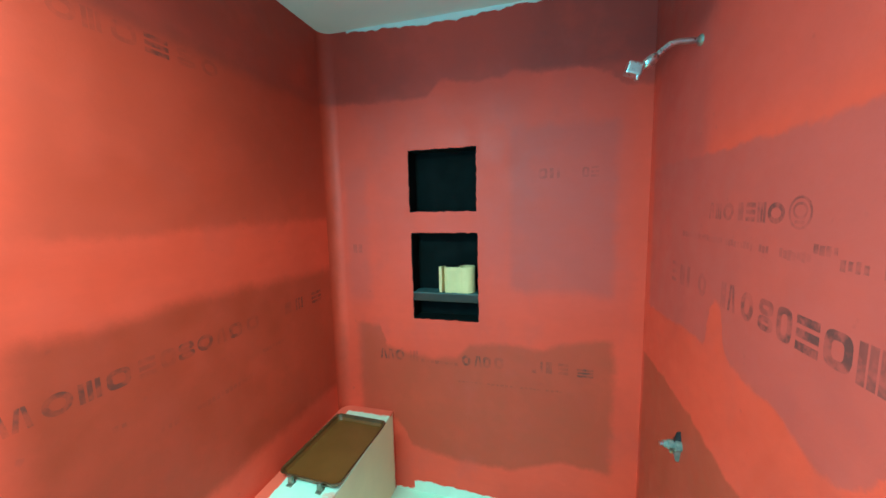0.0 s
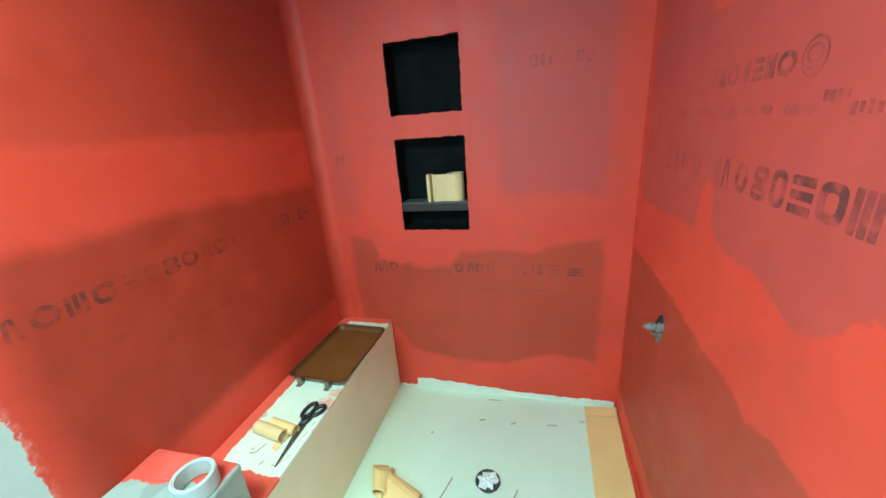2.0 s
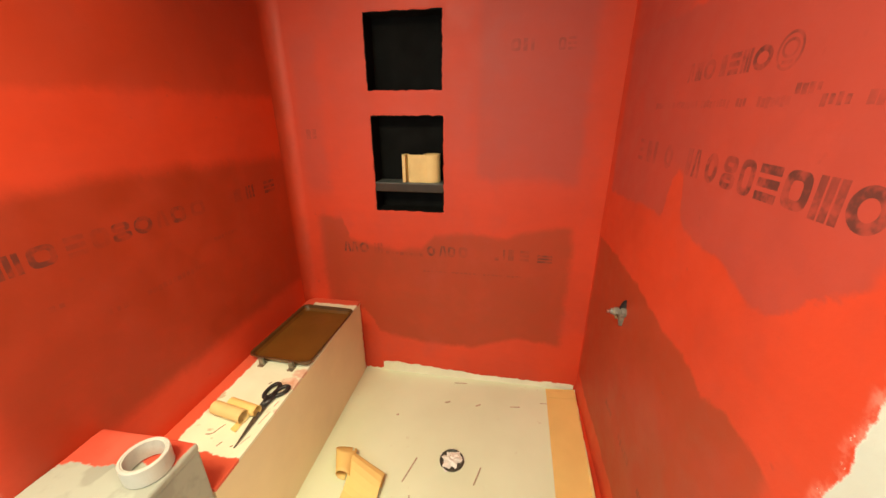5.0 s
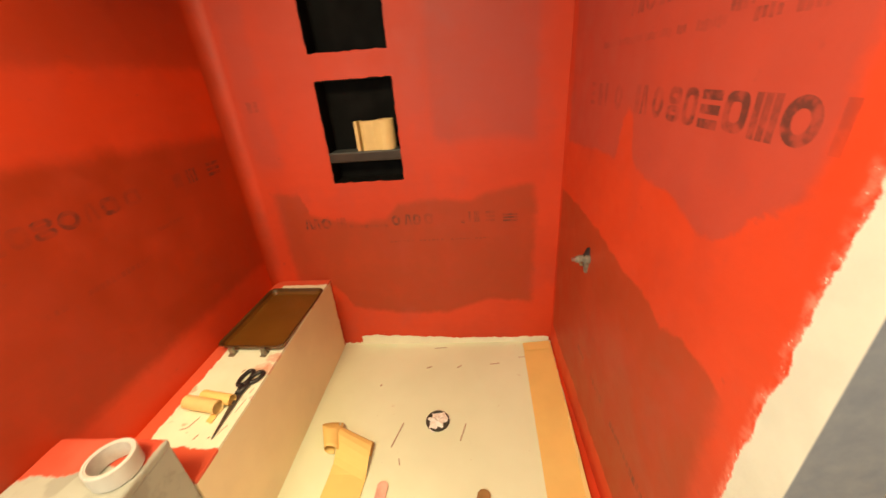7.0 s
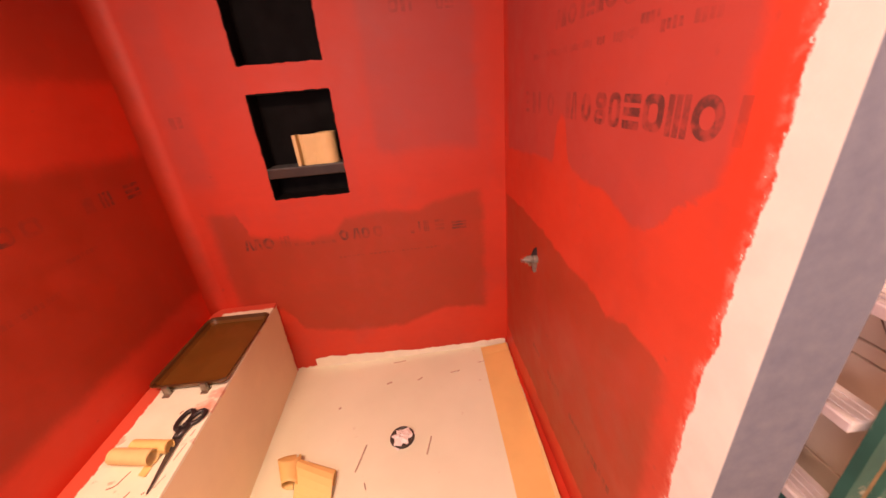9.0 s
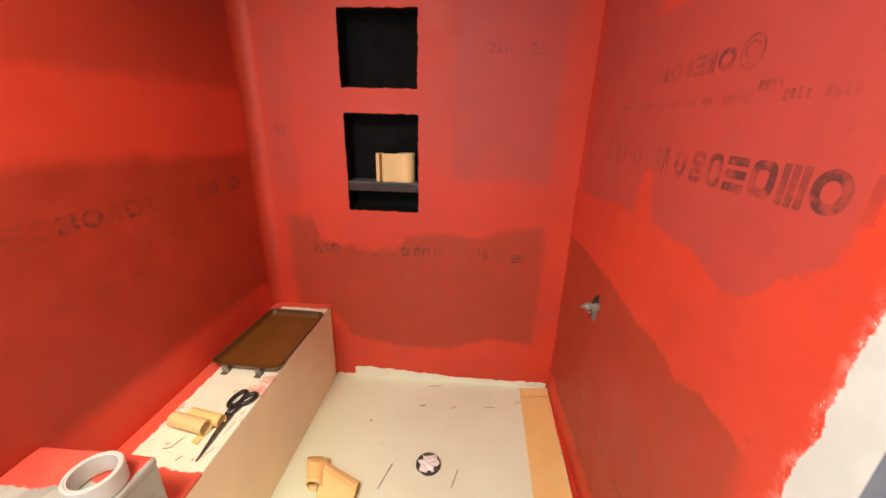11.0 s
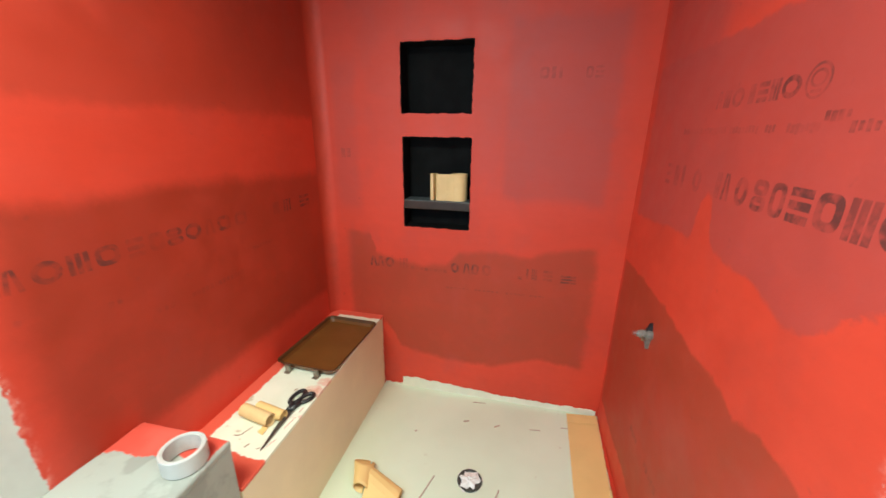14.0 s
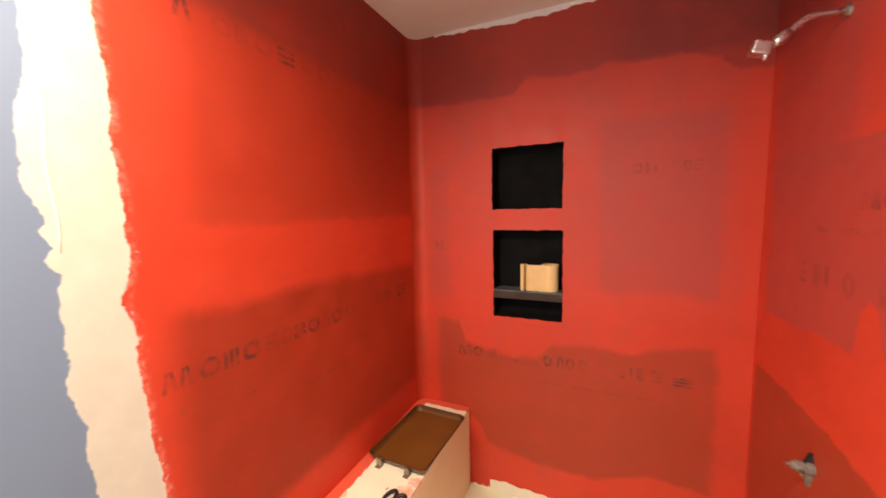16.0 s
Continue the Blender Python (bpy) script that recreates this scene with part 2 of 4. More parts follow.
mat_ceiling = speckled("ceiling_paint", (0.72, 0.71, 0.66), 0.8, vary=0.04, scale=3)
mat_grey_paint = speckled("grey_blue_paint", (0.40, 0.43, 0.50), 0.6, vary=0.04, scale=3)
mat_black = speckled("black_niche_lining", (0.0018, 0.0024, 0.0026), 0.85, vary=0.35, scale=6, fine=60, relief=0.2)
mat_slate = speckled("slate_shelf", (0.034, 0.019, 0.012), 0.42, vary=0.3, scale=10)
mat_slate_top = speckled("slate_top", (0.085, 0.105, 0.11), 0.5, vary=0.35, scale=30)
mat_kraft = speckled("yellow_kraft_band", (0.80, 0.56, 0.23), 0.6, vary=0.035, scale=6, fine=300, relief=0.1)
mat_kraft_pale = speckled("pale_kraft_edge", (0.74, 0.55, 0.27), 0.6, vary=0.06, scale=12)
mat_tray_rim = speckled("dark_tray_rim", (0.075, 0.034, 0.010), 0.42, metal=0.1, vary=0.2, scale=14)
mat_tray = speckled("brown_nonstick_tray", (0.155, 0.064, 0.014), 0.38, metal=0.1, vary=0.08, scale=9, fine=250)
mat_bracket = speckled("tarnished_metal", (0.30, 0.27, 0.22), 0.4, metal=0.8, vary=0.3, scale=30)
mat_chrome = speckled("chrome", (0.62, 0.62, 0.63), 0.32, metal=1.0, vary=0.15, scale=30, relief=0.0)
mat_brass = speckled("dull_brass", (0.33, 0.30, 0.22), 0.38, metal=0.9, vary=0.3, scale=60)
mat_zinc = speckled("dull_zinc", (0.24, 0.23, 0.20), 0.45, metal=0.25, vary=0.3, scale=60)
mat_steel = speckled("scissor_steel", (0.16, 0.15, 0.14), 0.35, metal=0.8, vary=0.2, scale=40)
mat_plastic = speckled("black_plastic", (0.018, 0.018, 0.02), 0.4, vary=0.2, scale=30)
mat_white_plastic = speckled("white_tape", (0.50, 0.50, 0.48), 0.4, vary=0.04, scale=20)
mat_core = speckled("grey_card", (0.50, 0.50, 0.47), 0.7, vary=0.08, scale=40)
mat_paper = speckled("white_paper", (0.82, 0.82, 0.80), 0.7, vary=0.08, scale=30)
mat_drain = speckled("black_drain", (0.045, 0.05, 0.042), 0.4, vary=0.3, scale=40)
mat_stick = speckled("brown_wood", (0.30, 0.17, 0.07), 0.6, vary=0.2, scale=25)
mat_pink = speckled("pink_stained_wood", (0.72, 0.40, 0.34), 0.6, vary=0.2, scale=25)
mat_tile = speckled("cream_panel", (0.80, 0.68, 0.54), 0.45, vary=0.06, scale=4)
mat_tread = speckled("white_tread", (0.80, 0.79, 0.77), 0.4, vary=0.08, scale=16)
mat_wood = speckled("raw_wood", (0.36, 0.22, 0.11), 0.6, vary=0.25, scale=18)
mat_floor_tile = speckled("bathroom_floor", (0.66, 0.54, 0.40), 0.5, vary=0.08, scale=4)
mat_grey_floor = speckled("grey_floor_beside", (0.20, 0.20, 0.19), 0.75, vary=0.25, scale=7)
mat_box = speckled("pale_box_wood", (0.60, 0.44, 0.30), 0.6, vary=0.2, scale=14)
mat_dark = speckled("dark_thing", (0.03, 0.03, 0.033), 0.45, vary=0.3, scale=20)
mat_smudge = speckled("red_smudge", (0.66, 0.42, 0.33), 0.6, vary=0.2, scale=40)
mat_stain = speckled("brown_stain", (0.30, 0.19, 0.11), 0.7, vary=0.3, scale=60)
mat_pencil = speckled("pencil_mark", (0.48, 0.38, 0.29), 0.7, vary=0.25, scale=60)


def green_paint():
    n = Nodes("worn_green_fibreglass", 0.6)
    k = n.step(n.noise(16, 5, 0.7), 0.60, 0.66)
    c = n.mix(n.step(n.noise(5, 3), 0.3, 0.7), (0.004, 0.115, 0.090), (0.010, 0.18, 0.142))
    n.colour(n.mix(n.calc("MULTIPLY", k, 0.7), c, (0.55, 0.5, 0.38)))
    n.bump(n.noise(60, 3), 0.2, 0.002)
    return n.m


def pale_top():
    """Dusty filler and cement smears on the pony wall, red towards the bench."""
    n = Nodes("pony_wall_top", 0.7)
    x, y, z = n.axes()
    e = n.calc("ADD", y, n.calc("MULTIPLY", n.calc("SUBTRACT", n.noise(14, 4, 0.65), 0.5), 0.10))
    e = n.calc("SUBTRACT", e, n.calc("MULTIPLY", x, 0.20))
    grey = n.mix(n.step(n.noise(9, 4, 0.6), 0.48, 0.60), (0.36, 0.385, 0.345), (0.30, 0.32, 0.285))
    grey = n.mix(n.calc("MULTIPLY", n.step(n.noise(6.5, 3), 0.60, 0.64), 0.6), grey, (0.24, 0.25, 0.22))
    red = n.mix(n.step(n.noise(7, 4), 0.3, 0.7), (0.56, 0.066, 0.042), (0.62, 0.095, 0.066))
    k = n.step(e, -1.189, -1.181)
    # dry brushing on the red, and bare filler down the open side
    k = n.calc("MULTIPLY", k, n.step(n.calc("ADD", x, n.calc("MULTIPLY", n.calc("SUBTRACT", n.noise(40, 3), 0.5), 0.012)), 0.286, 0.292, 1.0, 0.0))
    k = n.calc("MULTIPLY", k, n.step(n.noise(20, 4, 0.7), 0.66, 0.74, 1.0, 0.75))
    n.colour(n.mix(k, grey, red))
    n.bump(n.noise(30, 4), 0.2, 0.002)
    return n.m


def bench_top():
    """Cream board with red brushed along the wall and the near end."""
    n = Nodes("bench_top_board", 0.6)
    x, y, z = n.axes()
    w = n.calc("MULTIPLY", n.calc("SUBTRACT", n.noise(30, 4, 0.65), 0.5), 0.03)
    c = n.mix(n.step(n.noise(7, 4), 0.3, 0.7), (0.72, 0.76, 0.62), (0.79, 0.83, 0.69))
    st = n.step(n.noise(15, 4, 0.6), 0.63, 0.67)
    c = n.mix(n.calc("MULTIPLY", st, 0.6), c, (0.42, 0.30, 0.18))
    pk = n.calc("MULTIPLY", n.step(n.noise(15, 3), 0.52, 0.62), n.step(x, 0.20, 0.28))
    c = n.mix(n.calc("MULTIPLY", pk, 0.65), c, (0.72, 0.30, 0.22))
    k = n.calc("MAXIMUM", n.step(n.calc("ADD", x, w), 0.052, 0.057, 1.0, 0.0), n.step(n.calc("ADD", y, w), -0.972, -0.967, 1.0, 0.0))
    k = n.calc("MAXIMUM", k, n.step(n.calc("ADD", y, w), -0.052, -0.046))
    n.colour(n.mix(k, c, (0.66, 0.10, 0.06)))
    n.bump(n.noise(140, 3), 0.2, 0.001)
    return n.m


def pan_floor():
    """Cream pan with faint stains and scuffs."""
    n = Nodes("shower_pan_board", 0.55)
    c = n.mix(n.step(n.noise(2.2, 4), 0.3, 0.7), (0.68, 0.77, 0.60), (0.74, 0.83, 0.66))
    c = n.mix(n.calc("MULTIPLY", n.step(n.noise(17, 4, 0.7), 0.66, 0.74), 0.35), c, (0.45, 0.36, 0.24))
    c = n.mix(n.calc("MULTIPLY", n.step(n.noise(48, 3, 0.7), 0.72, 0.76), 0.5), c, (0.36, 0.20, 0.14))
    n.colour(c)
    n.bump(n.noise(130, 3), 0.15, 0.001)
    return n.m


mat_black.node_tree.nodes["Principled BSDF"].inputs["Specular IOR Level"].default_value = 0.2
mat_green, mat_pony, mat_bench, mat_pan = green_paint(), pale_top(), bench_top(), pan_floor()
ink_right = membrane("ink_right", "x", ZONES_RIGHT, ink=0.80)
ink_right_small = membrane("ink_right_small", "x", ZONES_RIGHT, ink=0.62)
ink_right_faint = membrane("ink_right_faint", "x", ZONES_RIGHT, ink=0.32)
ink_left = membrane("ink_left", "x", ZONES_LEFT, ink=0.72, dull=0.12)
ink_left_faint = membrane("ink_left_faint", "x", ZONES_LEFT, ink=0.26, dull=0.12)
ink_back = membrane("ink_back", "y", ZONES_BACK, ink=0.75)
ink_back_faint = membrane("ink_back_faint", "y", ZONES_BACK, ink=0.34)


# ---- mesh helpers ----
def finish(name, bm, material, smooth=False):
    me = bpy.data.meshes.new(name)
    bmesh.ops.recalc_face_normals(bm, faces=bm.faces)
    bm.to_mesh(me)
    bm.free()
    for p in me.polygons:
        p.use_smooth = smooth
    me.materials.append(material)
    return new(name, me)


def part(name, bm, material, parent, label="", smooth=False):
    ob = finish(name, bm, material, smooth)
    ob.parent = parent
    if label:
        tagged(ob, label)
    return ob


def thing(name, label, category, at=(0, 0, 0), group="", kind="", turn=0.0):
    ob = new(name)
    ob.matrix_basis = pose(*at, 0, 0, turn)
    return tagged(ob, label, category, group, kind)


def box(bm, x0, x1, y0, y1, z0, z1, bevel=0.0, seg=2):
    m = Matrix.LocRotScale(((x0 + x1) / 2, (y0 + y1) / 2, (z0 + z1) / 2), None, (abs(x1 - x0), abs(y1 - y0), abs(z1 - z0)))
    made = bmesh.ops.create_cube(bm, size=1.0, matrix=m)["verts"]
    if bevel:
        edges = list({e for v in made for e in v.link_edges})
        bmesh.ops.bevel(bm, geom=edges, offset=bevel, segments=seg, affect="EDGES", profile=0.5)
    return bm


def boxed(*a, **k):
    return box(bmesh.new(), *a, **k)


def tube(bm, pts, radii, seg=14, cap=True):
    """A round bar along points, with one radius or one for each."""
    pts = [Vector(p) for p in pts]
    if isinstance(radii, (int, float)):
        radii = [radii] * len(pts)
    rings, side = [], None
    for i, p in enumerate(pts):
        d = (pts[min(i + 1, len(pts) - 1)] - pts[max(i - 1, 0)]).normalized()
        if side is None:
            side = d.orthogonal().normalized()
        side = (side - d * side.dot(d)).normalized()
        up = d.cross(side)
        rings.append([bm.verts.new(p + radii[i] * (math.cos(a) * side + math.sin(a) * up)) for a in [2 * math.pi * k / seg for k in range(seg)]])
    for a, b in zip(rings, rings[1:]):
        for k in range(seg):
            bm.faces.new((a[k], a[(k + 1) % seg], b[(k + 1) % seg], b[k]))
    if cap:
        bm.faces.new(rings[0][::-1])
        bm.faces.new(rings[-1])
    return bm


def lathe(bm, profile, seg=40, at=(0, 0, 0)):
    """A closed profile of (radius, height) turned about z."""
    rings = [[bm.verts.new((at[0] + r * math.cos(a), at[1] + r * math.sin(a), at[2] + h)) for a in [2 * math.pi * k / seg for k in range(seg)]] for r, h in profile]
    for i in range(len(rings)):
        a, b = rings[i], rings[(i + 1) % len(rings)]
        for k in range(seg):
            bm.faces.new((a[k], a[(k + 1) % seg], b[(k + 1) % seg], b[k]))
    return bm


def ribbon(bm, line, across, thick=0.0008):
    """A band of paper: a line of points swept by the vector across, with thickness."""
    line = [Vector(p) for p in line]
    across = Vector(across)
    rows = []
    for i, p in enumerate(line):
        d = (line[min(i + 1, len(line) - 1)] - line[max(i - 1, 0)]).normalized()
        nrm = d.cross(across).normalized() * thick
        steps = 5
        rows.append([bm.verts.new(p + across * (k / steps) + nrm * s) for s in (0, 1) for k in range(steps + 1)])
    n = 6
    for a, b in zip(rows, rows[1:]):
        for k in range(n - 1):
            bm.faces.new((a[k], a[k + 1], b[k + 1], b[k]))
            bm.faces.new((a[n + k], b[n + k], b[n + k + 1], a[n + k + 1]))
        bm.faces.new((a[0], b[0], b[n], a[n]))
        bm.faces.new((a[n - 1], a[2 * n - 1], b[2 * n - 1], b[n - 1]))
    for r in (rows[0], rows[-1]):
        for k in range(n - 1):
            bm.faces.new((r[k], r[n + k], r[n + k + 1], r[k + 1]))
    return bm


def loft(bm, left, right, thick=0.0009, n=6):
    """A band of paper between two edges."""
    rows = []
    for i, (a, b) in enumerate(zip(left, right)):
        d = left[min(i + 1, len(left) - 1)] - left[max(i - 1, 0)]
        off = d.cross(b - a).normalized() * thick
        rows.append([bm.verts.new(a.lerp(b, k / n) + o) for o in (Vector(), off) for k in range(n + 1)])
    m = n + 1
    for a, b in zip(rows, rows[1:]):
        for k in range(n):
            bm.faces.new((a[k], a[k + 1], b[k + 1], b[k]))
            bm.faces.new((a[m + k], b[m + k], b[m + k + 1], a[m + k + 1]))
        bm.faces.new((a[0], b[0], b[m], a[m]))
        bm.faces.new((a[n], a[n + m], b[n + m], b[n]))
    for r in (rows[0], rows[-1]):
        for k in range(n):
            bm.faces.new((r[k], r[m + k], r[m + k + 1], r[k + 1]))
    return bm


def spiral(cx, cz, r0, r1, a0, turns, steps=26):
    """Points of a curl in a plane, as (u, v)."""
    out = []
    for i in range(steps + 1):
        f = i / steps
        a = a0 + turns * 2 * math.pi * f
        r = r0 + (r1 - r0) * f
        out.append((cx + r * math.cos(a), cz + r * math.sin(a)))
    return out


def ragged_sheet(bm, at, along, up, heights, thick):
    """A thin sheet with a ragged upper border: heights at even steps along it."""
    at, along, up = Vector(at), Vector(along), Vector(up)
    out = along.cross(up).normalized() * thick
    n = len(heights)
    rows = []
    for i, (lo, hi) in enumerate(heights):
        p = at + along * (i / (n - 1))
        rows.append([bm.verts.new(p + up * h + o) for o in (Vector(), out) for h in (lo, hi)])
    for a, b in zip(rows, rows[1:]):
        for i, j in ((0, 1), (1, 3), (3, 2), (2, 0)):
            bm.faces.new((a[i], a[j], b[j], b[i]))
    for r in (rows[0], rows[-1]):
        bm.faces.new((r[0], r[1], r[3], r[2]))
    return bm


def rounded(hx, hy, r, z, seg=6):
    out = []
    for cx, cy, a0 in ((hx - r, hy - r, 0), (-hx + r, hy - r, 90), (-hx + r, -hy + r, 180), (hx - r, -hy + r, 270)):
        for k in range(seg + 1):
            a = radians(a0 + 90 * k / seg)
            out.append((cx + r * math.cos(a), cy + r * math.sin(a), z))
    return out


def structure(name, bm, material, label, category):
    return tagged(finish(name, bm, material), label, category, kind="structure")


# ---- structure ----
W, TOP, BACK = 1.485, 2.385, 0.16          # shower width, ceiling height, thickness of the back wall
NICHES = [(0.426, 0.764, 1.505, 1.805), (0.430, 0.767, 0.967, 1.407)]
bm = bmesh.new()
xs = [-0.12, 0.426, 0.430, 0.764, 0.767, W + 0.124]
zs = [-0.1, 0.967, 1.407, 1.505, 1.805, TOP]
for i in range(len(xs) - 1):
    for j in range(len(zs) - 1):
        mx, mz = (xs[i] + xs[i + 1]) / 2, (zs[j] + zs[j + 1]) / 2
        if not any(a < mx < b and c < mz < d for a, b, c, d in NICHES):
            box(bm, xs[i], xs[i + 1], 0, BACK, zs[j], zs[j + 1])
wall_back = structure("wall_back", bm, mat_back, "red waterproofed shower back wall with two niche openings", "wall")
# left wall, with an opening added out of view for the cool lamp
bm = bmesh.new()
for y0, y1, z0, z1 in ((-2.2, 0, -0.1, TOP), (-3.4, -2.9, -0.1, TOP), (-2.9, -2.2, -0.1, 1.1), (-2.9, -2.2, 2.0, TOP)):
    box(bm, -0.12, 0, y0, y1, z0, z1)
wall_left = structure("wall_left", bm, mat_left, "red waterproofed shower wall ending in pale filler and grey paint", "wall")
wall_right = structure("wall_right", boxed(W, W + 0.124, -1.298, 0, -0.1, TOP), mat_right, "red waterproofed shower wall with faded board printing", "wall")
# added, unseen frame round the cool fill lamp
window = thing("added_window", "unseen white-framed window added round the cool fill lamp", "window", (-0.06, -2.55, 1.55), kind="structure")
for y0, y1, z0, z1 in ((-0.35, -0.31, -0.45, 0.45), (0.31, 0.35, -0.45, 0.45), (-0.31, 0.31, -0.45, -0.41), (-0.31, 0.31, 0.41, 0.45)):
    part("added_window_frame", boxed(-0.025, 0.025, y0, y1, z0, z1, 0.003), mat_tread, window)
structure("wall_south", boxed(-0.12, 3.12, -3.52, -3.4, -0.1, TOP), mat_grey_paint, "grey-blue painted bathroom wall", "wall")
structure("wall_east", boxed(3.0, 3.12, -3.4, 0.16, -0.1, TOP), mat_grey_paint, "grey-blue painted bathroom wall", "wall")
structure("wall_north", boxed(W + 0.124, 3.0, 0.04, BACK, -0.1, TOP), mat_grey_paint, "grey-blue painted wall beside the shower", "wall")
structure("ceiling", boxed(-0.12, 3.12, -3.52, BACK, TOP, TOP + 0.1), mat_ceiling, "off-white painted ceiling with red brush marks at the wall", "ceiling")
structure("floor_bathroom", boxed(-0.12, 3.12, -3.52, -1.30, -0.1, -0.02), mat_floor_tile, "beige bathroom floor outside the shower", "floor")
structure("floor_beside", boxed(W + 0.124, 3.0, -1.30, 0.04, -0.1, -0.02), mat_grey_floor, "grey floor beside the shower", "floor")

# shower pan, dished towards the drain, with the drain's hole left open
bm = bmesh.new()
DRAIN = Vector((0.882, -0.522, 0))
gx = [0.25 + (W - 0.25) * i / 26 for i in range(27)]
gy = [-1.30 + 1.30 * j / 28 for j in range(29)]
grid = [[bm.verts.new((x, y, -0.006 * max(0.0, 1 - math.hypot(x - DRAIN.x, y - DRAIN.y) / 0.6))) for y in gy] for x in gx]
for i in range(26):
    for j in range(28):
        bm.faces.new((grid[i][j], grid[i + 1][j], grid[i + 1][j + 1], grid[i][j + 1]))
bmesh.ops.extrude_face_region(bm, geom=bm.faces[:])
for v in bm.verts[-27 * 29:]:
    v.co.z -= 0.08
shower_pan = structure("floor_shower", bm, mat_pan, "cream shower pan board with scuffs and pencil marks", "floor")

# cream strip that turns up the back wall with a ragged red border
random.seed(4)
hs, h = [], 0.05
for i in range(90):
    f = i / 89
    target = 0.070 - 0.030 * min(1, f / 0.5) - 0.008 * f
    h += (target - h) * 0.5 + random.uniform(-0.004, 0.004)
    hs.append((-0.004, max(0.008, h)))
part("upturn_strip", ragged_sheet(bmesh.new(), (0.405, -0.0015, 0), (W - 0.012 - 0.405, 0, 0), (0, 0, 1), hs, 0.003), mat_lip, shower_pan, "cream strip turned up the wall")
hs = [(-0.004, 0.012 + random.uniform(-0.005, 0.005)) for i in range(14)]
part("upturn_strip", ragged_sheet(bmesh.new(), (0.297, -0.0012, 0), (0.107, 0, 0), (0, 0, 1), hs, 0.002), mat_lip, shower_pan)
# red brushed onto the pan along the valve wall
hs = [(-0.002, 0.004 + 0.040 * i / 59 + random.uniform(-0.002, 0.002)) for i in range(60)]
part("red_border", ragged_sheet(bmesh.new(), (W, -0.02, 0.0), (0, -1.22, 0), (-1, 0, 0), hs, -0.0018), mat_red, shower_pan, "red paint brushed over the pan's edge")
# pencil marks and scuffs on the pan
for x0, y0, x1, y1, w in ((0.728, -0.535, 0.693, -0.650, 0.0045), (1.008, -0.538, 0.985, -0.616, 0.0045), (1.135, -0.178, 1.185, -0.172, 0.004), (0.800, -0.200, 0.828, -0.190, 0.006),
                          (0.573, -0.320, 0.583, -0.312, 0.006), (0.83, -0.05, 0.90, -0.043, 0.004), (1.29, -0.13, 1.35, -0.125, 0.004), (0.735, -0.70, 0.742, -0.725, 0.004), (0.96, -0.20, 0.985, -0.185, 0.005)):
    bm = bmesh.new()
    d = Vector((x1 - x0, y1 - y0, 0))
    s = Vector((-d.y, d.x, 0)).normalized() * w / 2
    z0 = -0.005
    vs = [bm.verts.new(Vector((x, y, z)) + k * s) for z in (z0, 0.0008) for x, y, k in ((x0, y0, -1), (x0, y0, 1), (x1, y1, 1), (x1, y1, -1))]
    for q in ((0, 1, 2, 3), (7, 6, 5, 4), (0, 4, 5, 1), (1, 5, 6, 2), (2, 6, 7, 3), (3, 7, 4, 0)):
        bm.faces.new([vs[i] for i in q])
    part("pencil_mark", bm, mat_pencil, shower_pan)

# ragged red border of the ceiling above the back wall
random.seed(9)
hs, h = [], 0.04
for i in range(80):
    x = W - 1.35 * i / 79
    h += (0.009 + 0.024 * math.exp(-((x - 0.62) / 0.24) ** 2) - h) * 0.4 + random.uniform(-0.006, 0.006)
    hs.append((0.0, max(0.003, h)))
part("unpainted_strip", ragged_sheet(bmesh.new(), (W, -0.001, TOP), (-1.35, 0, 0), (0, 0, -1), hs, 0.003), mat_ceiling, wall_back, "bare strip under the ceiling")


# ---- the membrane's curve in the bench corner, widened to soften the edge of shade ----
def corner_curve(bm, x, y, sx, z0, z1, r, seg=10):
    """A concave quarter round between the back wall and a side wall."""
    cols = [[], []]
    for k in range(seg + 1):
        a = radians(90 * k / seg)
        p = (x + sx * r * (1 - math.sin(a)), y - r * (1 - math.cos(a)))
        for col, z in zip(cols, (z0, z1)):
            col.append(bm.verts.new((*p, z)))
    for k in range(seg):
        bm.faces.new((cols[0][k], cols[0][k + 1], cols[1][k + 1], cols[1][k]))
    return bm


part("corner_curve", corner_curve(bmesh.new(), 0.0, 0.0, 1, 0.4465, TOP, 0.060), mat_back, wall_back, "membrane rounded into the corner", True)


# ---- printing on the cement board, as plain shapes ----
def prism(bm, corners, t=0.00015):
    lo, hi = [[bm.verts.new((x, y, z)) for x, y in corners] for z in (-t, t)]
    bm.faces.new(lo[::-1])
    bm.faces.new(hi)
    n = len(corners)
    for k in range(n):
        bm.faces.new((lo[k], lo[(k + 1) % n], hi[(k + 1) % n], hi[k]))


def flat_ring(bm, cx, cy, rx, ry, s, square=2.0, seg=28, t=0.00015):
    """A flat ring, round or squarish."""
    def outline(a, b):
        out = []
        for k in range(seg):
            c, d = math.cos(2 * math.pi * k / seg), math.sin(2 * math.pi * k / seg)
            out.append((cx + a * math.copysign(abs(c) ** (2 / square), c), cy + b * math.copysign(abs(d) ** (2 / square), d)))
        return out
    loops = [[bm.verts.new((x, y, z)) for x, y in o] for o, z in ((outline(rx, ry), -t), (outline(rx, ry), t), (outline(rx - s, ry - s), t), (outline(rx - s, ry - s), -t))]
    for a, b in zip(loops, loops[1:] + loops[:1]):
        for k in range(seg):
            bm.faces.new((a[k], a[(k + 1) % seg], b[(k + 1) % seg], b[k]))


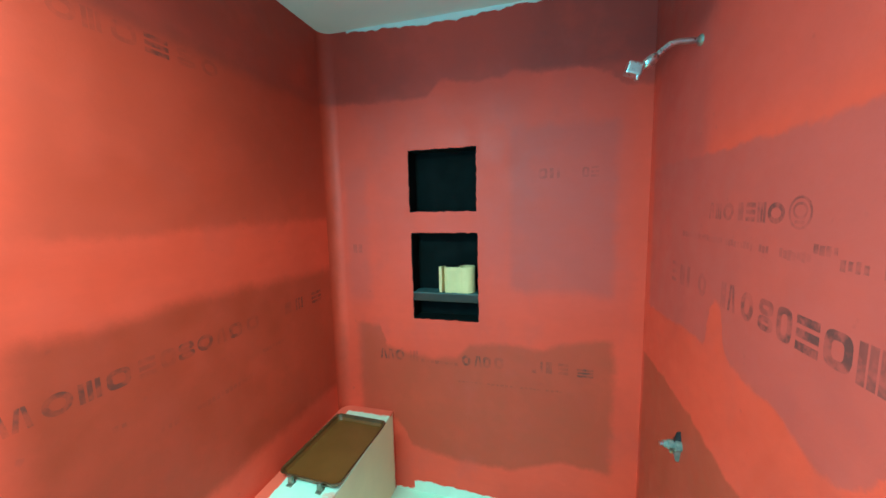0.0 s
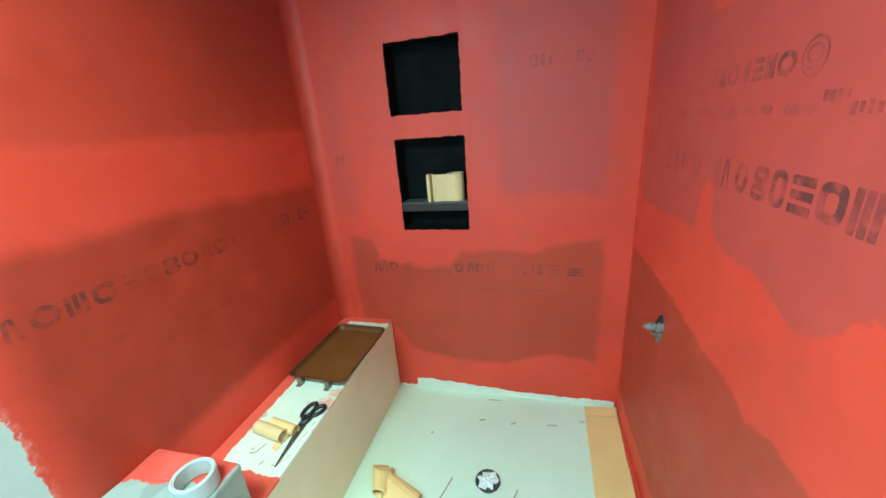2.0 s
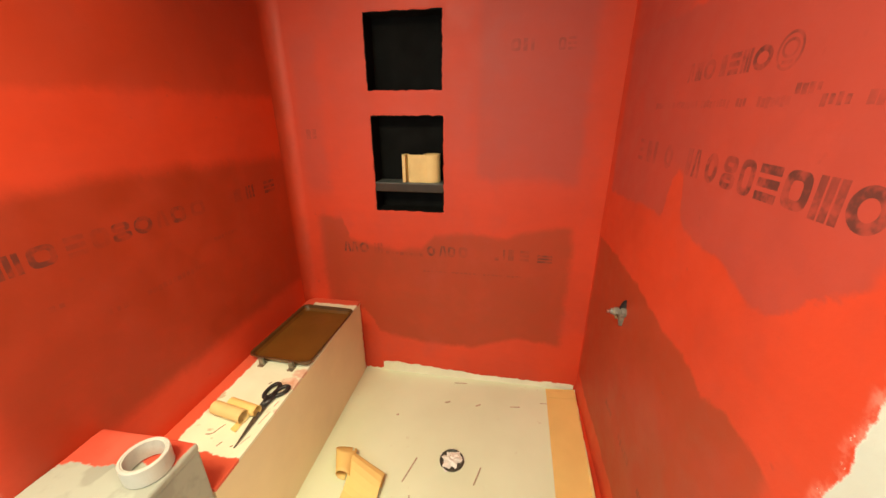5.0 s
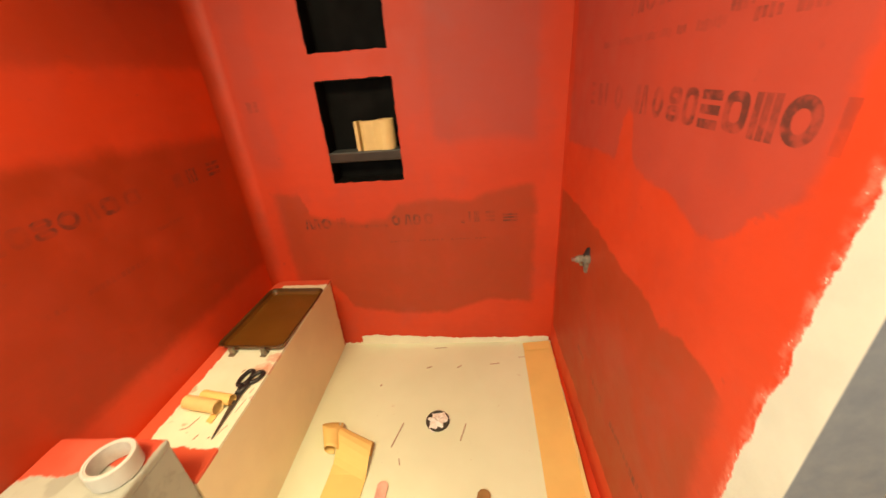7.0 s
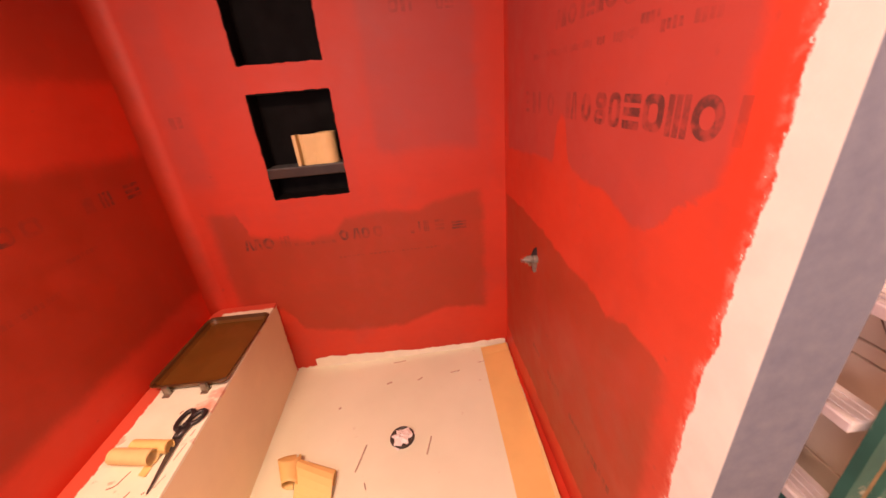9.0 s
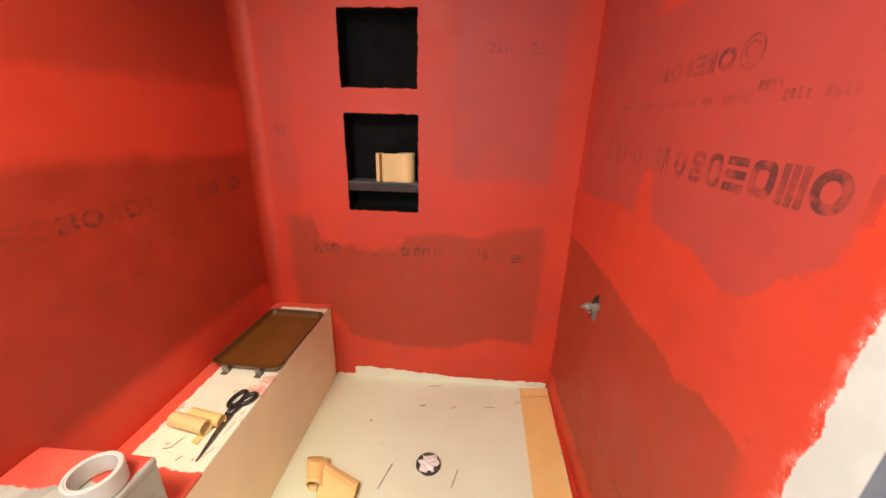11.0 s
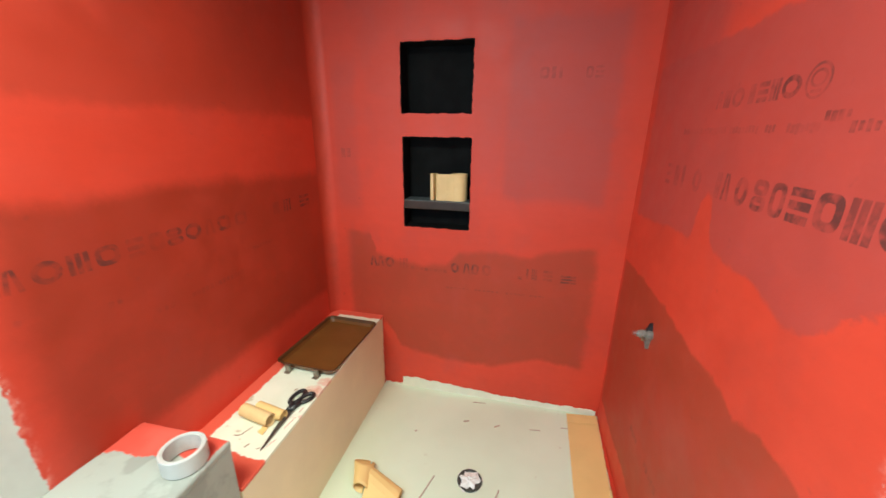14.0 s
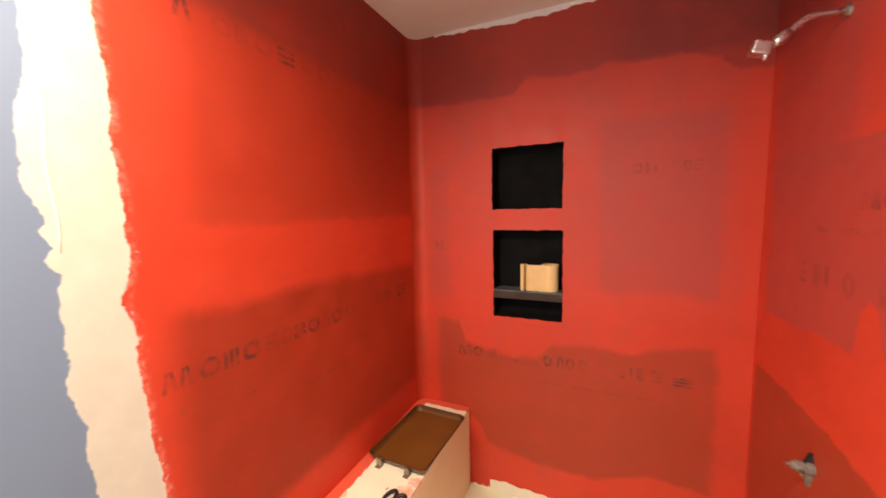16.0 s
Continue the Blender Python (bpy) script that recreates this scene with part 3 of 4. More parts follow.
def mark(kind, w, h):
    """One printed shape of width w and height h round the origin: rings, upright, slanted or lying bars."""
    bm, s = bmesh.new(), min(0.30 * w, 0.25 * h)
    x, y = w / 2, h / 2
    if kind == "ring":
        flat_ring(bm, 0, 0, x, y, s)
    elif kind == "square_ring":
        flat_ring(bm, 0, 0, x, y, s, 3.4)
    elif kind == "two_rings":
        flat_ring(bm, 0, y * 0.5, x * 0.95, y * 0.5, s * 0.85, 3.0)
        flat_ring(bm, 0, -y * 0.52, x, y * 0.48, s * 0.85, 3.0)
    elif kind == "uprights":
        for a in (-x, -s / 2, x - s):
            prism(bm, ((a, -y), (a + s * 0.9, -y), (a + s * 0.9, y), (a, y)))
    elif kind == "stack":
        for b in (-y, -s / 2, y - s):
            prism(bm, ((-x, b), (x, b), (x, b + s), (-x, b + s)))
    elif kind == "slants":
        prism(bm, ((-x, -y), (-x + s, -y), (0, y), (-s * 0.8, y)))
        prism(bm, ((x - s, -y), (x, -y), (s * 0.8, y), (0.0005, y)))
    else:
        prism(bm, ((-x, -y), (x, -y), (x, y), (-x, y)))
    return bm


PLACE = {"back": lambda u, z: pose(u, 0, z, 90), "left": lambda u, z: pose(0, u, z, 90, 0, 90), "right": lambda u, z: pose(W, u, z, 90, 0, 90)}


def printed(wall, side, z, height, marks):
    for a, b, kind, ink in marks:
        bm = mark(kind, b - a, height * random.uniform(0.96, 1.03))
        bm.transform(PLACE[side]((a + b) / 2, z + random.uniform(-0.001, 0.001)))
        part("printed_mark", bm, ink, wall)


def small_row(wall, side, spans, z, height, ink, pitch=0.013):
    """A line of small print: narrow bars, uneven in width and height."""
    for a, b in spans:
        n = max(1, round((b - a) / pitch))
        for i in range(n):
            w = pitch * random.uniform(0.55, 0.9)
            bm = mark("bar", w, height * random.uniform(0.7, 1.05))
            bm.transform(PLACE[side](a + (i + 0.5) * (b - a) / n, z + random.uniform(-0.0015, 0.0015)))
            part("printed_bar", bm, ink, wall)


random.seed(3)
K, S, F = ink_right, ink_right_small, ink_right_faint
printed(wall_right, "right", 1.300, 0.064, [(-1.188, -1.172, "bar", F), (-1.152, -1.092, "ring", K), (-1.086, -1.036, "uprights", S), (-1.029, -0.974, "square_ring", K), (-0.964, -0.910, "stack", K), (-0.899, -0.856, "square_ring", K),
                                           (-0.845, -0.797, "two_rings", K), (-0.778, -0.730, "ring", S), (-0.706, -0.672, "slants", S), (-0.662, -0.638, "uprights", F), (-0.556, -0.505, "ring", F), (-0.445, -0.425, "bar", F),
                                           (-0.405, -0.370, "uprights", F), (-0.34, -0.30, "stack", F)])
printed(wall_right, "right", 1.505, 0.041, [(-0.852, -0.800, "ring", K), (-0.794, -0.764, "uprights", S), (-0.757, -0.722, "stack", S), (-0.712, -0.690, "bar", F), (-0.670, -0.622, "ring", S), (-0.612, -0.582, "uprights", S), (-0.575, -0.546, "slants", S)])
small_row(wall_right, "right", [(-1.113, -1.061), (-0.929, -0.844), (-0.759, -0.640), (-0.626, -0.372)], 1.431, 0.018, F)
small_row(wall_right, "right", [(-1.041, -0.987), (-0.813, -0.779)], 1.431, 0.018, S)
small_row(wall_right, "right", [(-0.985, -0.930)], 1.449, 0.016, S)
small_row(wall_right, "right", [(-0.52, -0.44), (-0.72, -0.60), (-1.06, -0.80)], 0.348, 0.026, S, 0.022)
bm = bmesh.new()
flat_ring(bm, 0, 0, 0.030, 0.030, 0.005)
flat_ring(bm, 0, 0.004, 0.019, 0.015, 0.005)
prism(bm, ((-0.012, -0.020), (0.012, -0.020), (0.012, -0.014), (-0.012, -0.014)))
bm.transform(PLACE["right"](-0.892, 1.508))
part("printed_ring", bm, S, wall_right)
K, F = ink_left, ink_left_faint
printed(wall_left, "left", 1.113, 0.052, [(-1.272, -1.236, "slants", K), (-1.234, -1.200, "slants", K), (-1.186, -1.130, "ring", K), (-1.120, -1.074, "uprights", K), (-1.063, -1.008, "square_ring", K), (-0.988, -0.944, "stack", F),
                                         (-0.930, -0.886, "square_ring", F), (-0.878, -0.826, "two_rings", K), (-0.816, -0.760, "ring", K), (-0.748, -0.706, "slants", F), (-0.694, -0.640, "square_ring", K), (-0.617, -0.560, "square_ring", F),
                                         (-0.410, -0.370, "bar", F), (-0.341, -0.290, "uprights", K), (-0.224, -0.150, "stack", K)])
printed(wall_left, "left", 2.000, 0.050, [(-1.172, -1.123, "slants", K), (-1.075, -1.020, "ring", F), (-1.010, -0.969, "uprights", F), (-0.950, -0.890, "square_ring", F), (-0.870, -0.804, "stack", K), (-0.780, -0.720, "two_rings", F), (-0.70, -0.64, "ring", F)])
small_row(wall_left, "left", [(-0.957, -0.895), (-0.840, -0.613)], 0.913, 0.020, F, 0.018)
small_row(wall_left, "left", [(-1.069, -1.029), (-0.553, -0.431)], 0.985, 0.016, F, 0.018)
K, F = ink_back, ink_back_faint
printed(wall_back, "back", 0.768, 0.055, [(0.236, 0.275, "slants", K), (0.277, 0.314, "slants", K), (0.321, 0.371, "ring", K), (0.402, 0.448, "uprights", F), (0.677, 0.722, "ring", K), (0.740, 0.779, "slants", K), (0.784, 0.821, "square_ring", K),
                                         (0.838, 0.883, "square_ring", F), (1.056, 1.066, "bar", K), (1.082, 1.108, "uprights", K), (1.136, 1.180, "stack", F)])
small_row(wall_back, "back", [(0.46, 0.66)], 0.745, 0.018, F, 0.024)
printed(wall_back, "back", 0.745, 0.016, [(1.016, 1.036, "bar", K)])
printed(wall_back, "back", 0.757, 0.040, [(1.219, 1.288, "stack", K)])
small_row(wall_back, "back", [(0.65, 0.78), (0.80, 0.93), (0.96, 1.06), (1.08, 1.16)], 0.655, 0.010, F, 0.02)
printed(wall_back, "back", 1.665, 0.045, [(1.04, 1.078, "square_ring", F), (1.088, 1.104, "bar", F), (1.118, 1.13, "bar", F), (1.222, 1.25, "square_ring", F), (1.258, 1.29, "stack", F)])
printed(wall_back, "back", 1.325, 0.045, [(0.11, 0.132, "bar", F), (0.138, 0.16, "bar", F)])

# a crease in the filler beside the red
crease = [Vector((0.0, -1.409 + 0.003 * math.sin(k * 0.9), 1.44 + 0.030 * k)) for k in range(11)]
part("filler_crease", tube(bmesh.new(), crease, [0.0008 + 0.0009 * abs(math.sin(1.7 * k)) for k in range(11)], 8), mat_lip, wall_left, "fine crease in the filler", True)

# ---- bench and pony wall ----
bench = thing("shower_bench", "cream-topped built-in shower bench with bare cement board front", "bench", (0, 0, 0))
part("front_panel", boxed(0.275, 0.295, -1.065, -0.002, -0.05, 0.434), mat_beige, bench, "bare beige cement board")
part("bench_top", boxed(0.0, 0.296, -1.065, 0.0, 0.434, 0.446, 0.002), mat_bench, bench, "cream board with red paint brushed along the wall")
# red paint lapped over the far edge of the front, brush marks and stains on the top
random.seed(21)
hs = [(0.0, 0.010 + 0.014 * abs(noise.noise(Vector((i * 0.23, 3.0, 0.0)))) + random.uniform(-0.002, 0.002)) for i in range(40)]
part("paint_edge", ragged_sheet(bmesh.new(), (0.2952, -0.002, 0.0), (0, 0, 0.43), (0, -1, 0), hs, 0.0012), mat_red, bench, "red paint lapped over the board's edge")
for pts in (((0.128, -0.908), (0.142, -0.905), (0.154, -0.896)), ((0.150, -0.898), (0.156, -0.880), (0.164, -0.862)), ((0.196, -0.942), (0.203, -0.925)), ((0.240, -0.938), (0.246, -0.932)),
            ((0.264, -0.925), (0.270, -0.905), (0.277, -0.892)), ((0.272, -0.845), (0.276, -0.815), (0.280, -0.79)), ((0.277, -0.765), (0.280, -0.742)), ((0.190, -0.668), (0.196, -0.655))):
    bm = bmesh.new()
    tube(bm, [(x, y, 0.4462) for x, y in pts], [0.0026 + 0.0012 * math.sin(3 * i) for i in range(len(pts))], 8)
    for v in bm.verts:
        v.co.z = 0.4458 + (v.co.z - 0.4462) * 0.18
    part("brush_mark", bm, mat_smudge if pts[0][0] > 0.25 else mat_stain, bench)
pony = thing("pony_wall", "low wall at the bench end, red with dusty grey filler on top", "low wall", (0, 0, 0), kind="structure")
part("core", boxed(0.0, 0.294, -1.370, -1.068, -0.1, 0.602, 0.006), mat_pony, pony)
bm = boxed(0.0, 0.297, -1.373, -1.065, 0.598, 0.624, 0.009, 4)
bmesh.ops.subdivide_edges(bm, edges=[e for e in bm.edges if e.calc_length() > 0.1], cuts=12, use_grid_fill=True)
for v in bm.verts:
    v.co += Vector((0.0, 0.0, 0.0022)) * noise.noise(v.co * 14) + Vector((0.003, 0.003, 0.0)) * noise.noise(v.co * 22)
part("cap", bm, mat_pony, pony, "grey filler cap with red paint at one side", True)

# ---- niches ----
for a, b, c, d in NICHES:
    low = c < 1.2
    nb = thing("shower_niche", "black-lined recessed shower niche with a shelf" if low else "empty black-lined recessed shower niche", "niche", (a, 0, c))
    w, h, dep, t = b - a, d - c, 0.092, 0.006
    part("back_panel", boxed(0, w, dep, dep + t, 0, h), mat_black, nb)
    part("side_panel", boxed(0, t, 0.001, dep, 0, h), mat_black, nb)
    part("side_panel", boxed(w - t, w, 0.001, dep, 0, h), mat_black, nb)
    part("top_panel", boxed(t, w - t, 0.001, dep, h - t, h), mat_black, nb)
    part("bottom_panel", boxed(t, w - t, 0.001, dep, 0, t), mat_black, nb)
    # paint smeared unevenly over the rim
    for k, (at, along, up, ln) in enumerate((((0, 0, 0), (w, 0, 0), (0, 0, 1), w), ((0, 0, h), (0, 0, -h), (1, 0, 0), h), ((w, 0, 0), (0, 0, h), (-1, 0, 0), h), ((w, 0, h), (-w, 0, 0), (0, 0, -1), w))):
        hs = [(-0.004, max(0.0, random.uniform(-0.001, 0.0045))) for i in range(22)]
        part("paint_rim", ragged_sheet(bmesh.new(), at, along, up, hs, 0.0012), mat_red, nb)
    if low:
        sh = part("shelf", boxed(0.001, w - 0.001, -0.001, dep, 0.096, 0.137, 0.003), mat_slate, nb, "dark slate shelf")
        part("shelf_top", boxed(0.002, w - 0.002, -0.002, dep, 0.1372, 0.1400), mat_slate_top, sh, "blue-grey shelf surface")

# ---- kraft bands ----
# coil standing on the niche shelf
roll = thing("kraft_roll", "coil of yellow kraft band standing on the niche shelf", "paper roll", (0.0, 0.0, 1.1078))
line = [(0.585, 0.050), (0.572, 0.036), (0.565, 0.020), (0.569, 0.008), (0.581, 0.009), (0.586, 0.046), (0.5925, 0.046), (0.5965, 0.011), (0.610, 0.007), (0.630, 0.009), (0.650, 0.012), (0.668, 0.009), (0.686, 0.005)]
line += spiral(0.702, 0.046, 0.041, 0.034, math.radians(262), 1.9, 60)
part("band", ribbon(bmesh.new(), [(x, y, 0) for x, y in line], (0, 0, 0.128), 0.001), mat_kraft_pale, roll, smooth=False)

# scroll on the bench
scroll = thing("kraft_scroll", "short yellow kraft strip curled into two tubes on the bench", "paper roll", (0.098, -0.824, 0.4465), turn=-10)
line = [(-v, z) for v, z in spiral(0.0, 0.025, 0.019, 0.0245, math.radians(60), 1.6, 40)]
part("tube", ribbon(bmesh.new(), [(0, y, z) for y, z in line], (0.128, 0, 0), 0.0009), mat_kraft_pale, scroll)
line = [(v, z) for v, z in spiral(0.038, 0.0205, 0.014, 0.0198, math.radians(100), 1.5, 40)]
part("tube", ribbon(bmesh.new(), [(0.030, y, z) for y, z in line], (0.118, 0.0, 0), 0.0009), mat_kraft, scroll)
part("torn_flap", ribbon(bmesh.new(), [(0.098, -0.004, 0.0012), (0.104, -0.024, 0.0016), (0.108, -0.040, 0.004)], (0.026, -0.004, 0.0), 0.0008), mat_kraft, scroll, "small torn paper flap")

# long strip beside the valve wall
strip = thing("kraft_strip", "long yellow kraft strip lying on the pan along the wall", "paper strip", (0, 0, 0))
left = [Vector((1.327 - 0.034 * i / 40, -0.045 - 1.0 * i / 40, 0.003 + 0.0012 * math.sin(i * 0.8))) for i in range(41)]
right = [Vector((1.478 - 0.038 * i / 40, v.y + 0.008, v.z + 0.003)) for i, v in enumerate(left)]
part("band", loft(bmesh.new(), left, right), mat_kraft, strip)
part("curled_edge", loft(bmesh.new(), [v + Vector((-0.004 - 0.012 * i / 24, 0, 0.001)) for i, v in enumerate(right[16:])], [v + Vector((0.001, 0, 0.010 + 0.008 * i / 24)) for i, v in enumerate(right[16:])], n=2), mat_kraft_pale, strip, "pale turned-up edge")
part("folded_end", ribbon(bmesh.new(), [(1.325, -0.030, 0.010), (1.325, -0.055, 0.012), (1.325, -0.090, 0.009)], (0.150, 0.012, 0.004), 0.0008), mat_kraft, strip)

# strip in the middle of the pan: its end arches up, turns over and leaves a flared loop at the side
strip = thing("kraft_strip", "yellow kraft strip with a curled-up end lying on the pan", "paper strip", (0.468, -0.66, 0.002))
left = [Vector((-0.030 * (1 - i / 14), -0.61 + 0.50 * i / 14, 0.001 + 0.002 * math.sin(i * 0.7) ** 2)) for i in range(15)]
right = [v + Vector((0.152, 0.0, 0.0)) for v in left]
for y, z in ((-0.085, 0.004), (-0.060, 0.013), (-0.035, 0.026), (-0.010, 0.038), (0.016, 0.046), (0.040, 0.046), (0.060, 0.037), (0.070, 0.023), (0.066, 0.010), (0.046, 0.003), (0.015, 0.002)):
    left.append(Vector((0.002 - max(0.0, y) * 0.25, y + 0.018, z * 1.06)))
    right.append(Vector((0.152, y - 0.052, z * 0.72 + 0.001)))
part("band", loft(bmesh.new(), left, right), mat_kraft, strip)
near, far = [], []
for i in range(29):
    a = radians(-60 + 345 * i / 28)
    near.append(Vector((-0.016 + 0.030 * math.cos(a), -0.026, 0.028 + 0.027 * math.sin(a))))
    far.append(Vector((-0.046 + 0.046 * math.cos(a), 0.090 - 0.034 * math.sin(a), 0.035 + 0.032 * math.sin(a))))
part("flared_loop", loft(bmesh.new(), near, far), mat_kraft, strip, "curled paper loop", True)

# ---- tray ----
tray = thing("baking_tray", "dark brown nonstick baking tray on the bench", "tray", (0.179, -0.356, 0.4465), turn=-2.2)


bm = bmesh.new()
rings = [rounded(0.124, 0.196, 0.022, 0.014), rounded(0.134, 0.206, 0.026, 0.036), rounded(0.140, 0.212, 0.028, 0.0385), rounded(0.1405, 0.2125, 0.028, 0.035),
         rounded(0.136, 0.208, 0.026, 0.0325), rounded(0.126, 0.198, 0.022, 0.0115)]
loops = [[bm.verts.new(p) for p in r] for r in rings]
m = len(loops[0])
for a, b in zip(loops, loops[1:]):
    for k in range(m):
        bm.faces.new((a[k], a[(k + 1) % m], b[(k + 1) % m], b[k]))
bm.faces.new(loops[0])
bm.faces.new(loops[-1][::-1])
part("pan", bm, mat_tray, tray, smooth=False)
bm = bmesh.new()
rings = [rounded(0.129, 0.201, 0.024, 0.0275), rounded(0.1335, 0.2055, 0.026, 0.0368), rounded(0.140, 0.212, 0.028, 0.0398), rounded(0.1418, 0.2138, 0.028, 0.036), rounded(0.1365, 0.2085, 0.026, 0.0318)]
loops = [[bm.verts.new(p) for p in r] for r in rings]
for a, b in zip(loops, loops[1:] + loops[:1]):
    for k in range(m):
        bm.faces.new((a[k], a[(k + 1) % m], b[(k + 1) % m], b[k]))
part("rolled_rim", bm, mat_tray_rim, tray, "dark rolled rim", smooth=False)
for x in (-0.075, 0.060):
    bm = boxed(x - 0.010, x + 0.010, -0.222, -0.209, 0.0, 0.036, 0.002)
    box(bm, x - 0.012, x + 0.012, -0.232, -0.200, 0.0, 0.005, 0.001)
    part("metal_clip", bm, mat_bracket, tray, "tarnished metal clip")
for x, y in ((-0.09, 0.15), (0.09, 0.15), (0.09, -0.15), (-0.09, -0.15)):
    part("foot", boxed(x - 0.008, x + 0.008, y - 0.008, y + 0.008, 0, 0.0122), mat_bracket, tray)

# ---- scissors ----
sc = thing("scissors", "scissors with black plastic handles lying on the bench", "scissors", (0.242, -0.776, 0.4465), turn=0)


def blade(bm, p, q, w0, w1, z0, z1):
    p, q = Vector((*p, 0)), Vector((*q, 0))
    d = (q - p).normalized()
    s = Vector((-d.y, d.x, 0))
    vs = [bm.verts.new(c + s * k + Vector((0, 0, z))) for z in (z0, z1) for c, k in ((p, -w0), (p, w0), (q, w1), (q, -w1))]
    for f in ((0, 1, 2, 3), (7, 6, 5, 4), (0, 4, 5, 1), (1, 5, 6, 2), (2, 6, 7, 3), (3, 7, 4, 0)):
        bm.faces.new([vs[i] for i in f])
    return bm


part("blade", blade(bmesh.new(), (-0.002, 0.02), (0.016, -0.165), 0.011, 0.0015, 0.001, 0.004), mat_steel, sc)
part("blade", blade(bmesh.new(), (0.006, 0.02), (0.018, -0.160), 0.010, 0.0015, 0.0045, 0.007), mat_steel, sc)
part("pivot_screw", lathe(bmesh.new(), [(0.0005, 0.007), (0.005, 0.007), (0.004, 0.0088), (0.0005, 0.009)], 16, (0.003, -0.005, 0)), mat_steel, sc)


def loop_handle(cx, cy, rx, ry, turn, tail, thick):
    bm = bmesh.new()
    pts = []
    for k in range(25):
        a = 2 * math.pi * k / 24
        x, y = rx * math.cos(a), ry * math.sin(a)
        c, s = math.cos(turn), math.sin(turn)
        pts.append((cx + x * c - y * s, cy + x * s + y * c, 0.0082))
    tube(bm, pts, thick, 10, cap=False)
    if tail:
        tube(bm, tail, [0.010, 0.0075], 10)
    return bm


for cx, cy, rx, ry, turn, tail in ((-0.011, 0.072, 0.0175, 0.037, -0.12, ((0.0, 0.0, 0.0085), (-0.007, 0.042, 0.0085))), (0.0245, 0.075, 0.0160, 0.029, -0.5, ((0.004, 0.0, 0.0085), (0.019, 0.056, 0.0085)))):
    part("handle", loop_handle(cx, cy, rx, ry, turn, tail, 0.0074), mat_plastic, sc, "black plastic handle", True)

# ---- tape roll on the pony wall ----
tr = thing("tape_roll", "roll of white tape lying on the low wall", "tape", (0.242, -1.151, 0.6265))
part("tape", lathe(bmesh.new(), [(0.0435, 0.0), (0.049, 0.0), (0.0505, 0.002), (0.0505, 0.046), (0.049, 0.048), (0.0445, 0.048), (0.0435, 0.046)], 56), mat_white_plastic, tr, smooth=False)
part("core", lathe(bmesh.new(), [(0.0405, 0.001), (0.0433, 0.001), (0.0433, 0.0465), (0.0405, 0.0465)], 48), mat_core, tr, "grey-white cardboard core")

# ---- drain ----
dr = thing("floor_drain", "round black floor drain stuffed with white paper", "drain", (DRAIN.x, DRAIN.y, -0.005))
part("flange", lathe(bmesh.new(), [(0.036, -0.03), (0.052, -0.002), (0.054, 0.004), (0.052, 0.008), (0.046, 0.008), (0.042, 0.004), (0.002, 0.0035), (0.002, -0.02)], 48), mat_drain, dr, "black plastic flange")
random.seed(12)
bm = bmesh.new()
bmesh.ops.create_icosphere(bm, subdivisions=3, radius=0.045)
for v in bm.verts:
    f = 0.85 + 0.9 * noise.noise(v.co * 45)
    v.co = Vector((v.co.x * f, v.co.y * f, max(0.0, 0.003 + v.co.z * 0.4 * (0.7 + noise.noise(v.co * 120)))))
part("paper_plug", bm, mat_paper, dr, "crumpled white paper")

# ---- sticks on the pan ----
for x, y, tx, w, ln, mt, lab in ((1.080, -0.817, 14, 0.024, 0.24, mat_stick, "brown wooden paint stirrer lying on the pan"), (0.693, -0.793, 2, 0.021, 0.22, mat_pink, "pink-stained wooden paint stirrer lying on the pan")):
    s = thing("paint_stirrer", lab, "stirrer", (x, y, 0.0012), turn=-tx)
    bm = boxed(-w, w, -ln, -w, 0, 0.005, 0.0015)
    lathe(bm, [(0.0005, 0.0004), (w, 0.0004), (w, 0.0046), (0.0005, 0.0046)], 28, (0, -w, 0))
    part("stick", bm, mt, s)

# ---- shower arm ----
arm = thing("wall_shower", "chrome wall shower with a bent pipe and small head", "shower", (W, -0.430, 1.984))
pts = [(0.004, 0, 0), (-0.03, 0, 0.002), (-0.060, 0, 0.003), (-0.078, 0, -0.001), (-0.094, 0, -0.012), (-0.118, 0, -0.033), (-0.138, 0, -0.047)]
part("pipe", tube(bmesh.new(), pts, 0.0085, 16), mat_chrome, arm, smooth=True)
part("collar", tube(bmesh.new(), [(-0.112, 0, -0.028), (-0.122, 0, -0.036), (-0.134, 0, -0.045), (-0.150, 0, -0.054)], [0.011, 0.0145, 0.0145, 0.010], 16), mat_chrome, arm, "ridged chrome collar", True)
bm = boxed(-0.022, 0.022, -0.020, 0.020, -0.018, 0.018, 0.005)
bm.transform(pose(-0.172, 0, -0.060, 0, 18, 0))
part("head", bm, mat_chrome, arm, "small chrome head")
part("nozzle", tube(bmesh.new(), [(-0.160, -0.008, -0.066), (-0.166, -0.010, -0.094)], [0.008, 0.006], 12), mat_chrome, arm, "short chrome nozzle", True)
part("escutcheon", tube(bmesh.new(), [(0.001, 0, 0), (-0.006, 0, 0), (-0.010, 0, 0)], [0.017, 0.015, 0.010], 20), mat_bracket, arm, "worn metal flange")

